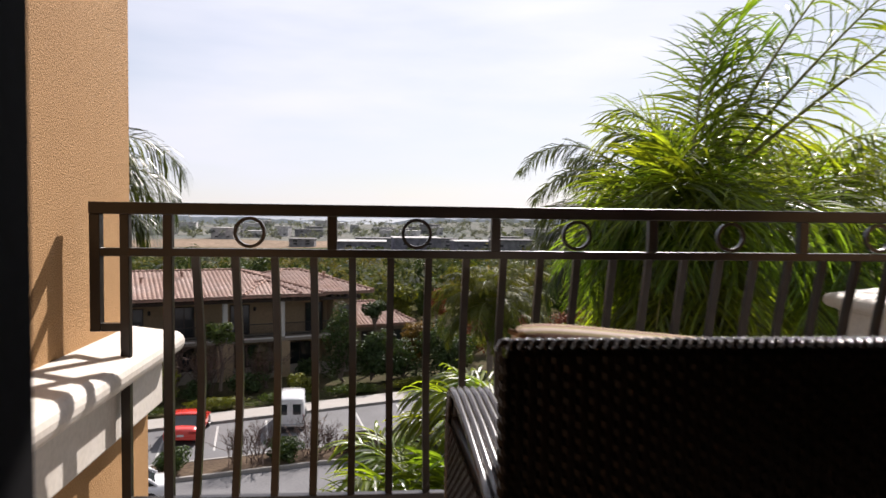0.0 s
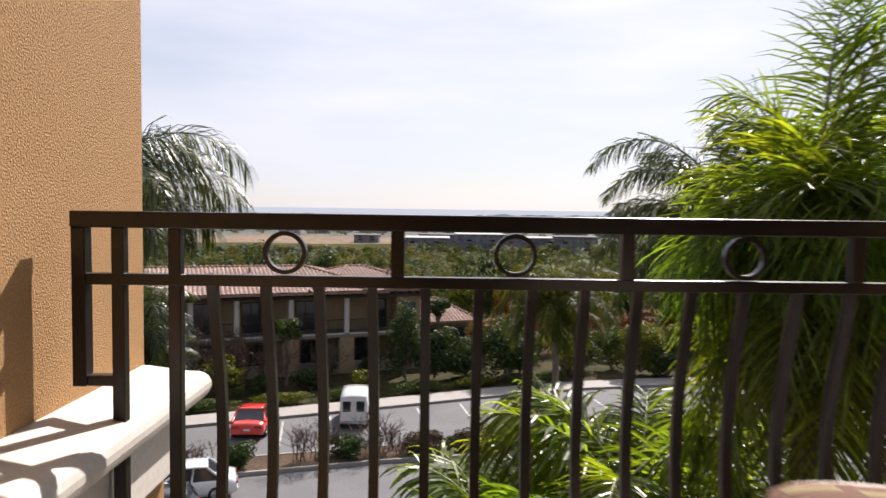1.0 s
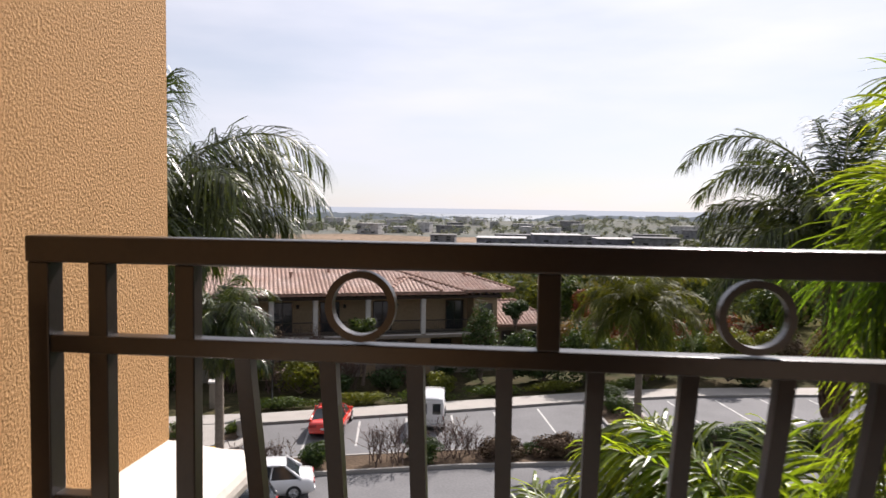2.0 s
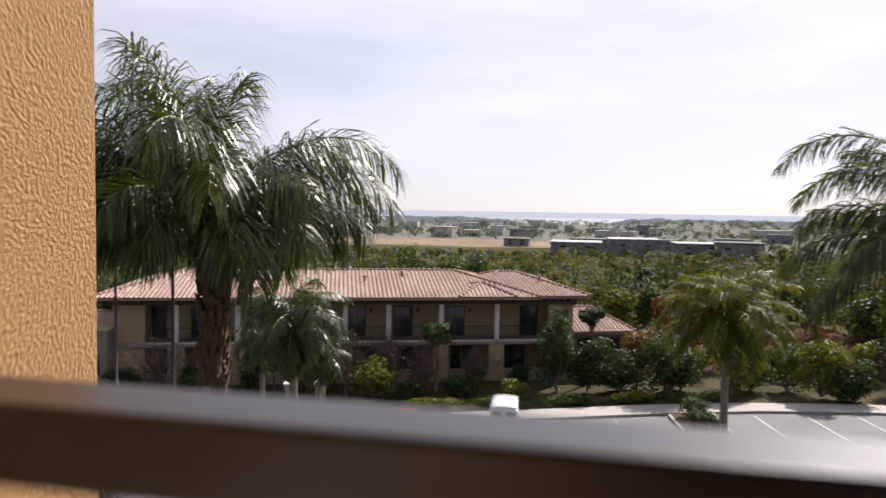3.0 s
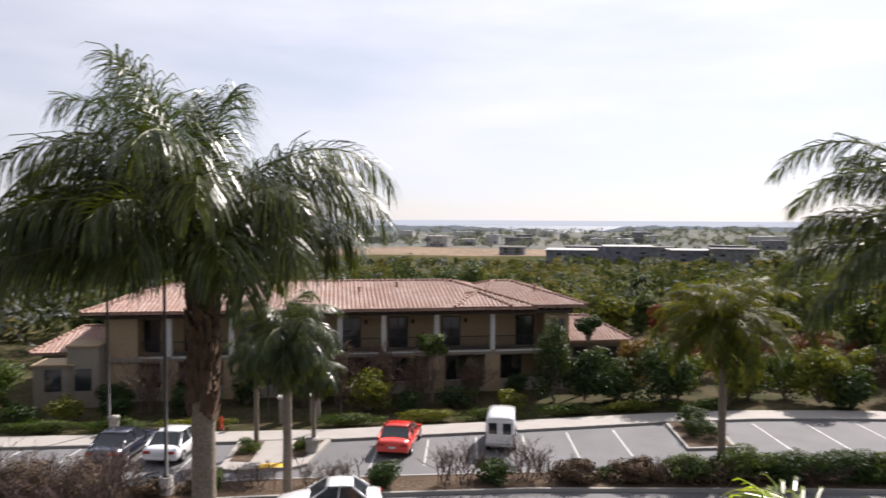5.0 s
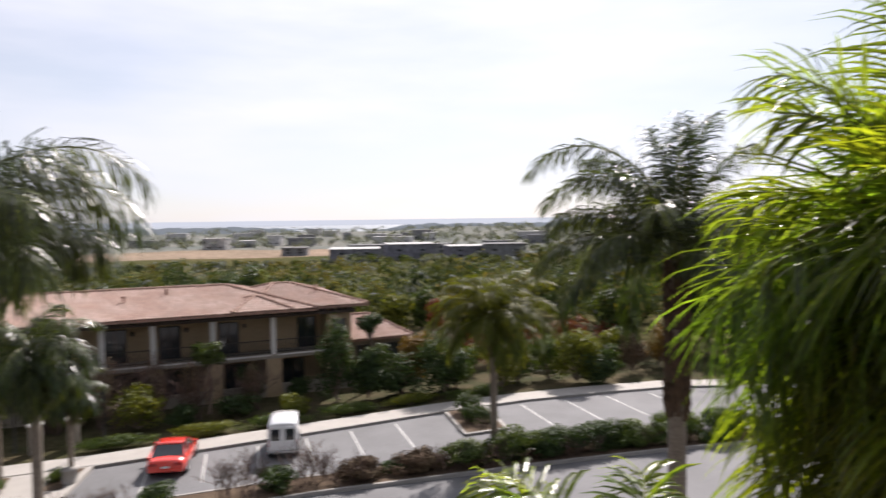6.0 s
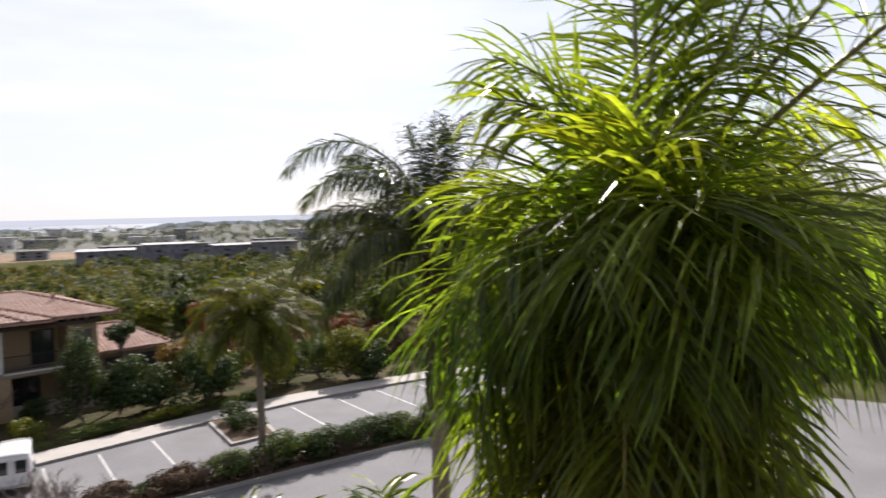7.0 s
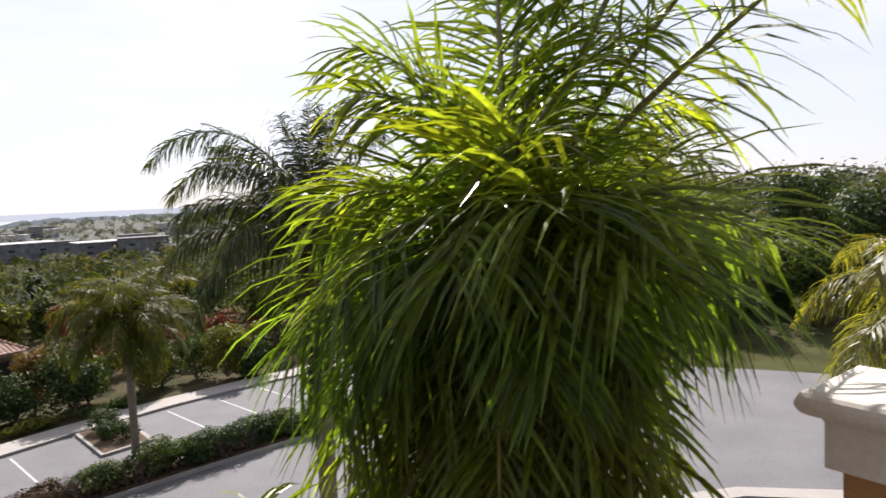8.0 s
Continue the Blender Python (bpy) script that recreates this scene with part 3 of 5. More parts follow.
strip("kerb_east", [(63, -46), (59.8, -31.2), (49.8, -20.2), (38, -4.4)], 0.3, -0.1, 0.16, KERB, "pale concrete kerb at the bend of the drive", "kerb")
strip("kerb_drive", [(24.0, -39.5), (20.4, -32.0), (16.5, -28.4)], 0.9, 0.0, 0.12, CONCRETE, "pale concrete strip at the edge of the drive", "kerb")
# islands
ISL = [(-15.3, -4.5), (-14.6, -4.85), (-11.8, -4.85), (-11.1, -4.4), (-9.9, -0.5), (-14.9, -0.2)]
slab("island_path", ISL, 0.0, 0.15, CONCRETE, "pale concrete crossing with a yellow ramp between the stalls", "pavement")
slab("island_bed", [(-14.9, -3.6), (-13.9, -3.8), (-13.5, -0.6), (-14.6, -0.45)], 0.0, 0.18, SOIL, "small planted bed beside the path", "earth")
slab("island_bed", [(-12.1, -3.3), (-11.3, -3.4), (-10.3, -0.8), (-11.4, -0.7)], 0.0, 0.18, SOIL, "small planted bed beside the path", "earth")
slab("ramp_mark", [(-13.5, -4.80), (-12.1, -4.80), (-12.2, -4.15), (-13.3, -4.15)], 0.15, 0.154, PAINT_Y, "yellow warning strip on the kerb ramp", "ramp")
slab("island_kerb", [(9.8, -0.03), (8.8, -4.7), (11.6, -4.8), (12.85, -0.03)], 0.0, 0.145, KERB, "pale concrete kerb of the parking island", "kerb")
slab("island_bed", [(10.0, -0.05), (9.0, -4.5), (11.4, -4.6), (12.6, -0.05)], 0.1, 0.16, SOIL, "planted island between the parking stalls", "earth")


def stripe(u0, v0, u1, v1):
    d = Vector((u1 - u0, v1 - v0)).normalized() * 0.055
    slab("parking_line", [(u0 - d.y, v0 + d.x), (u1 - d.y, v1 + d.x), (u1 + d.y, v1 - d.x), (u0 + d.y, v0 - d.x)], 0.001, 0.005, PAINT_W, "worn white parking line", "line")


for u in (-29.5, -26.0, -23.0, -19.3, -16.6):
    stripe(u, -0.1, u - 0.75, -5.0)
for u in (-7.3, -4.6, -1.9, 0.8, 3.45, 6.3):
    stripe(u, -0.75 + 0.04 * u, u - 0.75, -5.1)
for u, v in ((15.2, -0.4), (18.4, -0.8), (21.5, -1.2), (24.6, -1.9)):
    stripe(u, v, u - 0.8, v - 5.0)

# ---------------------------------------------------------------- plants
def frond_lists(length, rise, droop, nleaf, leaf_len, leaf_w, plume, seed, sag=1.0, segs=3, fold=0.0):
    """Leaflets, folded along the midrib if fold is given, and stalk of one feather leaf that leaves the origin towards +y. Returns (verts, faces, stalk points)."""
    rnd = random.Random(seed)
    pts, p, el = [], Vector((0, 0, 0)), radians(rise)
    n = 16
    side = rnd.uniform(-0.25, 0.25)
    for i in range(n + 1):
        pts.append(p.copy())
        t = i / n
        el -= radians(droop) / n * (0.4 + 1.2 * t)
        a = side * t
        p = p + Vector((math.sin(a) * math.cos(el), math.cos(a) * math.cos(el), math.sin(el))) * (length / n)
    V, F = [], []
    for k in range(nleaf):
        t = 0.16 + 0.84 * (k + rnd.random() * 0.6) / nleaf
        f = min(t * n, n - 0.01)
        i = int(f)
        b = pts[i].lerp(pts[i + 1], f - i)
        d = (pts[i + 1] - pts[i]).normalized()
        for s in (-1, 1):
            lat = d.cross(Vector((0, 0, 1)))
            lat = lat.normalized() * s if lat.length > 1e-3 else Vector((s, 0, 0))
            upv = lat.cross(d) * s
            roll = rnd.uniform(-plume, plume)
            out = (lat * math.cos(roll) + upv * math.sin(roll))
            fwd = 0.35 + 0.75 * t + rnd.uniform(-0.15, 0.15)
            di = (out + d * fwd).normalized()
            L = leaf_len * (0.55 + 0.6 * math.sin(math.pi * min(1, 0.12 + t * 0.85))) * rnd.uniform(0.8, 1.1)
            w = leaf_w * rnd.uniform(0.75, 1.15)
            flat = di.cross(upv if abs(di.dot(upv)) < 0.9 else lat).normalized()
            flat = (flat * math.cos(roll * 0.8) + di.cross(flat) * math.sin(roll * 0.8)).normalized()
            q, g = b.copy(), di.copy()
            b0 = len(V)
            for j in range(segs + 1):
                u = j / segs
                ww = w * (0.55 if j == 0 else 1.0 if j < segs else 0.12) * (1 - 0.3 * max(0, u - 0.5))
                V.append(tuple(q - flat * ww / 2))
                if fold:
                    V.append(tuple(q + di.cross(flat) * ww * fold))
                V.append(tuple(q + flat * ww / 2))
                g = (g + Vector((0, 0, -1)) * (0.42 * sag * (0.4 + u) * rnd.uniform(0.6, 1.3) * 3 / segs)).normalized()
                q = q + g * (L / segs)
            for j in range(segs):
                if fold:
                    a = b0 + 3 * j
                    F += [(a, a + 1, a + 4, a + 3), (a + 1, a + 2, a + 5, a + 4)]
                else:
                    a = b0 + 2 * j
                    F.append((a, a + 1, a + 3, a + 2))
    return V, F, pts


def palm(name, at, crown_z, ground, lean, trunk_r, fronds, leaf, mat, label, boots=1.2, sag=1.0, segs=3, extra=(), fold=0.0):
    """A feather palm. fronds: (count, length, lowest and highest rise, droop); leaf: (number, length, width, plume).
    extra: single fronds (azimuth, rise, length, droop), with their own (leaf number, leaf length) where given."""
    top = empty(name, pose(at[0], at[1], ground), label, "palm")
    h = crown_z - ground
    rnd = random.Random(int(abs(at[0] * 97 + at[1] * 31) * 10))
    bm = bmesh.new()
    N = max(10, int(h / 0.28))
    pts = [(lean[0] * (i / N) ** 1.6, lean[1] * (i / N) ** 1.6, (h - 0.15) * i / N) for i in range(N + 1)]
    tube(bm, pts, [trunk_r * (1.12 - 0.22 * i / N + (0.05 if i % 2 else 0.0)) for i in range(N + 1)], 14)
    part("trunk", bm, PALM_BARK, top)
    # dead leaf bases round the head of the trunk
    bm = bmesh.new()
    hx, hy = lean
    for i in range(int(70 * boots)):
        a, z = i * 2.4 + rnd.uniform(-0.2, 0.2), h - boots * rnd.random() ** 0.8 * 1.0
        r0 = trunk_r * 0.98
        c, s = math.cos(a), math.sin(a)
        q = Vector((hx + c * r0, hy + s * r0, z - 0.3))
        tube(bm, [q, q + Vector((c * 0.05, s * 0.05, 0.25)), q + Vector((c * 0.14, s * 0.14, rnd.uniform(0.35, 0.55)))], [trunk_r * 0.33, trunk_r * 0.28, 0.012], 5)
    part("boot_sheath", bm, BOOTS, top)
    count, length, lo, hi, droop = fronds
    nl, ll, lw, plume = leaf
    specs = [(360 * ((i * 0.381966) % 1.0) + rnd.uniform(-12, 12), lo + (hi - lo) * (i / max(1, count - 1)), length * rnd.uniform(0.85, 1.1), droop * rnd.uniform(0.8, 1.15)) for i in range(count)]
    specs += list(extra)
    for i, (az, rise, ln, dr, *own) in enumerate(specs):
        num, long = own or (nl, ll)
        V, F, st = frond_lists(ln, rise, dr, num, long, lw, plume, i * 7 + int(abs(at[0]) * 100), sag, segs, fold)
        fr = from_lists("frond", V, F, mat, top)
        bm = bmesh.new()
        tube(bm, st, [0.02 * (1 - 0.85 * k / 16) * max(1.0, ln / 2.2) for k in range(17)], 5)
        part("stalk", bm, RACHIS, fr)
        fr.matrix_basis = pose(hx, hy, h - 0.1, 0, 0, -az)
    return top


def leaf_cloud(rng, centers, n, size, flat=0.35, shape=1.1):
    """n small folded leaves scattered round the centres (x, y, z, rx, ry, rz), as vertex and face lists."""
    centers = np.asarray(centers, float)
    vol = centers[:, 3] * centers[:, 4] * centers[:, 5]
    pick = rng.choice(len(centers), n, p=vol ** 0.75 / (vol ** 0.75).sum())
    d = rng.normal(size=(n, 3))
    d /= np.linalg.norm(d, axis=1, keepdims=True)
    r = rng.random(n) ** 0.33
    r = 0.35 + 0.7 * r * (0.75 + 0.35 * rng.random(n))
    c = centers[pick, :3] + d * r[:, None] * centers[pick, 3:6]
    nrm = d * shape + rng.normal(size=(n, 3)) * 0.5 + np.array([0, 0, flat])
    nrm /= np.linalg.norm(nrm, axis=1, keepdims=True)
    t = np.cross(nrm, rng.normal(size=(n, 3)))
    t /= np.linalg.norm(t, axis=1, keepdims=True) + 1e-9
    b = np.cross(nrm, t)
    s = size * (0.6 + 0.8 * rng.random(n))[:, None]
    V = np.stack([c - t * s, c - b * s * 0.42 + nrm * s * 0.1, c + t * s, c + b * s * 0.42 + nrm * s * 0.1], 1).reshape(-1, 3)
    F = np.arange(4 * n).reshape(-1, 4)
    return V, F


def bush(name, m, w, d, h, mat, label, n=1400, size=0.09, trunk=0.0, category="bush", lumps=9, seed=1, group=""):
    """A shrub or small tree: limbs under a crown of clumps of leaves with an uneven outline."""
    top = empty(name, m, label, category, group)
    rng = np.random.default_rng(seed)
    C = []
    for i in range(lumps):
        a, r = rng.uniform(0, 6.28), rng.random() ** 0.6 * 0.62
        z = trunk + (h - trunk) * (0.16 + 0.74 * rng.random() * (1 - 0.5 * r))
        k = rng.uniform(0.22, 0.42)
        C.append((math.cos(a) * r * w / 2, math.sin(a) * r * d / 2, z, k * w / 2 * 1.1, k * d / 2 * 1.1, k * (h - trunk) * 0.55))
    C.append((0, 0, trunk + (h - trunk) * 0.45, w * 0.28, d * 0.28, (h - trunk) * 0.38))
    V, F = leaf_cloud(rng, C, n, size)
    V[:, 2] = np.maximum(V[:, 2], 0.02)
    from_lists("crown", V.tolist(), F.tolist(), mat, top)
    bm = bmesh.new()
    r0 = 0.03 + 0.02 * h
    if trunk > 0.2:
        tube(bm, [(0, 0, -0.1), (0.03 * h, 0, trunk * 0.5), (0, 0.02 * h, trunk)], [r0, r0 * 0.8, r0 * 0.7], 7)
    for c in C[:7]:
        tube(bm, [(0, 0, max(trunk * 0.9, -0.05)), (c[0] * 0.5, c[1] * 0.5, (trunk + c[2]) * 0.5), (c[0], c[1], c[2] + c[5] * 0.5)], [r0 * 0.6, r0 * 0.4, r0 * 0.12], 5)
    part("limb_frame", bm, BARK, top)
    return top


def twigs(name, m, w, d, h, label, stems=30, seed=1, leaves=200, mat=None, category="shrub"):
    """A bare winter shrub of branching twigs with a few dry leaves."""
    top = empty(name, m, label, category)
    rnd = random.Random(seed)
    V, F = [], []

    def seg(p, q, r0, r1):
        dv = (q - p).normalized()
        a = dv.cross(Vector((rnd.uniform(-1, 1), rnd.uniform(-1, 1), 0.3)))
        a = a.normalized() if a.length > 1e-4 else Vector((1, 0, 0))
        b = dv.cross(a)
        i = len(V)
        for base, r in ((p, r0), (q, r1)):
            for k in range(3):
                t = 2.0944 * k
                V.append(tuple(base + (a * math.cos(t) + b * math.sin(t)) * r))
        for k in range(3):
            F.append((i + k, i + (k + 1) % 3, i + 3 + (k + 1) % 3, i + 3 + k))

    def grow(p, dv, ln, r, depth):
        q = p + dv * ln
        seg(p, q, r, r * 0.7)
        if depth == 0:
            return
        for _ in range(rnd.choice((2, 3, 3))):
            nd = (dv + Vector((rnd.gauss(0, 0.42), rnd.gauss(0, 0.42), rnd.gauss(0.12, 0.3)))).normalized()
            grow(p.lerp(q, rnd.uniform(0.6, 1.0)), nd, ln * rnd.uniform(0.55, 0.85), r * 0.62, depth - 1)

    for _ in range(stems):
        p = Vector((rnd.uniform(-0.42, 0.42) * w, rnd.uniform(-0.42, 0.42) * d, -0.03))
        dv = Vector((rnd.gauss(0, 0.35), rnd.gauss(0, 0.35), 1)).normalized()
        grow(p, dv, h * rnd.uniform(0.28, 0.42), 0.012 + 0.006 * h, 3)
    from_lists("twig_frame", V, F, TWIG, top)
    if leaves:
        rng = np.random.default_rng(seed)
        LV, LF = leaf_cloud(rng, [(0, 0, h * 0.45, w * 0.45, d * 0.45, h * 0.4)], leaves, 0.06)
        LV[:, 2] = np.maximum(LV[:, 2], 0.02)
        from_lists("dry_foliage", LV.tolist(), LF.tolist(), mat or LEAF_BROWN, top)
    return top


# the great feather palm right beside the balcony
palm("near_palm", (3.02, 2.68), 1.20, LOT_Z, (0.0, 0.0), 0.10, (20, 0.85, -62, 52, 85), (48, 0.44, 0.017, 1.0), LEAF_NEAR,
     "tall feather palm with glossy long green fronds beside the balcony", boots=0.8, sag=0.9, segs=4, fold=0.22,
     extra=(
         # upright plumes over the heart
         (40, 82, 1.6, 40, 56, 0.44), (60, 80, 1.7, 36, 54, 0.42), (84, 80, 1.4, 40, 50, 0.40), (-40, 80, 1.0, 65, 48, 0.42), (150, 82, 0.95, 70, 44, 0.4), (-80, 76, 0.85, 80, 40, 0.42),
         # open sparse fronds that rise away from the house
         (118, 54, 2.2, 12, 44, 0.52), (128, 44, 2.2, 14, 44, 0.54), (110, 66, 2.0, 14, 38, 0.46), 
         # fronds that come out towards the balcony, with long leaflets all round
         (-146, 34, 0.72, 55, 52, 0.62), (-120, 24, 0.70, 65, 46, 0.58), (-172, 22, 0.75, 60, 46, 0.60), (-155, 60, 0.6, 60, 44, 0.5),
         (118, 14, 1.05, 40, 38, 0.60), (138, 0, 0.85, 45, 36, 0.56), (-62, 6, 0.95, 75, 44, 0.52), (-80, -14, 0.95, 65, 44, 0.54), (-60, -34, 1.1, 50, 44, 0.5))
     + tuple((a, -36 - 6 * (a % 3) - (14 if -120 < a < 0 else 0), 1.15, 46) for a in range(-170, 181, 36) if not 60 < a < 150)
     + tuple((a, -58, 1.8, 30) for a in range(-160, 181, 52)) + tuple((a, -68, 2.1, 18) for a in range(-150, 181, 60))
     + ((124, -58, 1.6, 30), (-56, -58, 2.0, 24), (-40, -52, 1.7, 32), (-72, -54, 1.7, 30)))
palm("near_palm", (4.95, 4.45), 1.15, LOT_Z, (0.0, 0.0), 0.11, (40, 1.35, -60, 78, 80), (50, 0.5, 0.022, 0.95), LEAF_NEAR,
     "second feather palm with dense dark green fronds beside the balcony", boots=0.8, sag=0.9, segs=3, fold=0.2,
     extra=tuple((a, -56, 2.0, 28) for a in range(-170, 181, 36)))
palm("low_palm", (2.35, 3.9), -1.22, LOT_Z, (0.0, 0.0), 0.12, (32, 1.45, -10, 70, 65), (46, 0.5, 0.034, 0.7), LEAF_NEAR,
     "lower feather palm with bright green arching fronds below the balcony", boots=0.6, segs=4, fold=0.22)
palm("low_palm", (1.45, 3.75), -1.75, LOT_Z, (0.0, 0.0), 0.12, (26, 1.35, 5, 78, 60), (44, 0.5, 0.034, 0.7), LEAF_NEAR,
     "lower feather palm with bright green arching fronds below the balcony", boots=0.6, segs=4, fold=0.22)
palm("tall_palm", (-7.95, 14.60), 0.30, LOT_Z, (0.0, 0.0), 0.264, (12, 4.32, 40, 82, 120), (128, 1.36, 0.035, 1.1), LEAF_PALM,
     "tall feather palm with a shaggy drooping green crown and ringed trunk", boots=3.3, sag=2.2,
     extra=((62, 74, 6.0, 125), (52, 60, 5.1, 120), (75, 66, 5.3, 130), (-120, 72, 5.0, 125), (-132, 78, 5.3, 122), (-112, 60, 4.6, 115), (-112, 30, 5.0, 80), (-125, 20, 4.8, 60), (-105, 42, 4.8, 95),
            (-16, 88, 5.1, 62), (-100, 89, 4.9, 52), (-110, 87, 5.2, 90), (160, 80, 5.2, 120), (140, 45, 3.5, 110), (175, 48, 3.4, 110), (110, 48, 3.7, 110),
            (-80, 82, 5.6, 118), (-95, 72, 5.3, 118), (-88, 40, 5.1, 85), (-100, 28, 5.3, 72), (-28, 88, 4.9, 66), (-160, 87, 5.1, 66), (-50, 88, 4.9, 75), (-92, 18, 5.3, 58), (-118, 40, 5.4, 88), (-60, 84, 6.7, 100), (-140, 50, 4.8, 100), (60, 50, 4.2, 112)))
palm("mid_palm", (8.70, 17.80), 0.20, LOT_Z, (0.0, 0.0), 0.232, (16, 3.77, 5, 78, 110), (110, 0.90, 0.039, 0.95), LEAF_PALM,
     "tall dark feather palm with arching fronds and rusty leaf bases", boots=4.0, sag=1.8,
     extra=((-64, 86, 6.1, 140), (-60, 74, 5.0, 132), (-70, 35, 4.2, 100), (30, 82, 4.6, 60), (75, 74, 4.6, 70), (-40, 82, 4.3, 95), (100, 60, 4.3, 110), (20, 86, 4.3, 40), (60, 84, 4.5, 50), (-10, 85, 4.1, 50), (-50, 50, 4.1, 100)))
palm("side_palm", (13.2, 5.0), -0.6, LOT_Z, (0.0, 0.0), 0.17, (26, 2.7, -20, 72, 105), (80, 0.6, 0.026, 0.8), LEAF_SUN_TINT,
     "feather palm with yellowish fronds, sunlight tinted into them, beside the drive", boots=1.2, sag=1.3)
palm("strip_palm", (-12.06, 28.5), -3.4, LOT_Z, (0.0, 0.0), 0.18, (30, 2.9, -60, 75, 115), (60, 0.8, 0.045, 0.7), LEAF_PALM,
     "feather palm with hanging green fronds in the planted strip", boots=1.8, sag=1.5)
palm("island_palm", (-16.4, 34.4), -5.6, LOT_Z, (0.0, 0.0), 0.12, (20, 2.0, -30, 70, 110), (40, 0.7, 0.05, 0.6), LEAF_PALM,
     "slim feather palm on the parking island", boots=1.0, sag=1.4)
palm("island_palm", (-13.3, 34.6), -6.4, LOT_Z, (0.0, 0.0), 0.11, (18, 1.8, -30, 70, 110), (40, 0.7, 0.05, 0.6), LEAF_PALM,
     "slim feather palm on the parking island", boots=1.0, sag=1.4)
palm("broad_palm", (6.9, 35.6), -3.7, LOT_Z, (0.0, 0.0), 0.17, (34, 3.6, -15, 86, 105), (80, 0.85, 0.042, 0.8), LEAF_BROAD,
     "broad feather palm with arching fronds at the planted strip", boots=1.8, sag=1.3)


# ---------------------------------------------------------------- apartment house
def tiled_slope(V, F, eave_a, eave_b, top_a, top_b, pitch=0.30, course=0.40):
    """Rows of barrel tiles on a slope between its eave and its top edge (which may be shorter)."""
    ea, eb, ta, tb = (Vector(p) for p in (eave_a, eave_b, top_a, top_b))
    along = (eb - ea).normalized()
    L = (eb - ea).length
    up = (ta - ea) - along * (ta - ea).dot(along)
    run = up.length
    up.normalize()
    nrm = along.cross(up).normalized()
    if nrm.z < 0:
        nrm = -nrm
    a_off, b_off = (ta - ea).dot(along), (eb - tb).dot(along)
    cols = int(L / pitch)
    for i in range(cols):
        s = (i + 0.5) * pitch
        lim = run
        if a_off > 1e-3:
            lim = min(lim, run * s / a_off)
        if b_off > 1e-3:
            lim = min(lim, run * (L - s) / b_off)
        k, y = 0, 0.0
        while y < lim - 0.05:
            y1 = min(y + course, lim)
            b = len(V)
            for yy, lift in ((y - 0.03, 0.035), (y1, 0.0)):
                for c in (-0.5, -0.3, 0.0, 0.3, 0.5):
                    hgt = 0.085 * math.cos(c * math.pi) + lift
                    V.append(tuple(ea + along * (s + c * pitch * 0.98) + up * yy + nrm * hgt))
            for q in range(4):
                F.append((b + q, b + q + 1, b + 6 + q, b + 5 + q))
            y = y1


def hip_roof(parent, u0, u1, v0, v1, ze, zr, hip_l, hip_r, inset=None, name="roof"):
    """A clay tile hip roof with its ridge along u. hip_l, hip_r: how far the ridge stops short of each end."""
    vm = (v0 + v1) / 2 if inset is None else inset
    A, B, C, D = (u0, v0, ze), (u1, v0, ze), (u1, v1, ze), (u0, v1, ze)
    P, Q = (u0 + hip_l, vm, zr), (u1 - hip_r, vm, zr)
    bm = bmesh.new()
    v = [bm.verts.new(p) for p in (A, B, C, D, P, Q)]
    lo = [bm.verts.new((p[0], p[1], ze - 0.16)) for p in (A, B, C, D)]
    for f in ((0, 1, 5, 4), (1, 2, 5), (2, 3, 4, 5), (3, 0, 4)):
        bm.faces.new([v[i] for i in f])
    for i in range(4):
        bm.faces.new((v[i], v[(i + 1) % 4], lo[(i + 1) % 4], lo[i]))
    bm.faces.new(lo)
    bmesh.ops.recalc_face_normals(bm, faces=bm.faces)
    roof = part(name, bm, ROOF_EDGE, parent)
    V, F = [], []
    tiled_slope(V, F, A, B, P, Q)
    tiled_slope(V, F, B, C, Q, Q)
    tiled_slope(V, F, D, A, P, P)
    tagged(from_lists("roof_tiles", V, F, ROOF, roof), kind="stuff")
    for a, b in ((P, Q), (A, P), (B, Q), (C, Q), (D, P)):
        bm = bmesh.new()
        a, b = Vector(a), Vector(b)
        n = max(2, int((b - a).length / 0.4))
        for k in range(n):
            p, q = a.lerp(b, k / n), a.lerp(b, (k + 1.1) / n)
            tube(bm, [p + Vector((0, 0, 0.09)), q + Vector((0, 0, 0.06))], [0.13, 0.10], 6)
        part("ridge_tiles", bm, ROOF_EDGE, roof)
    return roof


def window_unit(parent, u, v, z, w, h, frame_mat=TRIM_W, double=True):
    bm = bmesh.new()
    box(bm, u - w / 2, u + w / 2, v - 0.02, v + 0.03, z, z + h)
    pane = part("window", bm, WINDOW, parent)
    bm = bmesh.new()
    t = 0.07
    for a in ((u - w / 2 - t, u + w / 2 + t, z + h, z + h + t), (u - w / 2 - t, u + w / 2 + t, z - t, z), (u - w / 2 - t, u - w / 2, z, z + h), (u + w / 2, u + w / 2 + t, z, z + h)):
        box(bm, a[0], a[1], v - 0.06, v + 0.03, a[2], a[3])
    if double:
        box(bm, u - 0.025, u + 0.025, v - 0.05, v, z, z + h)
    part("window_frame", bm, frame_mat, pane)


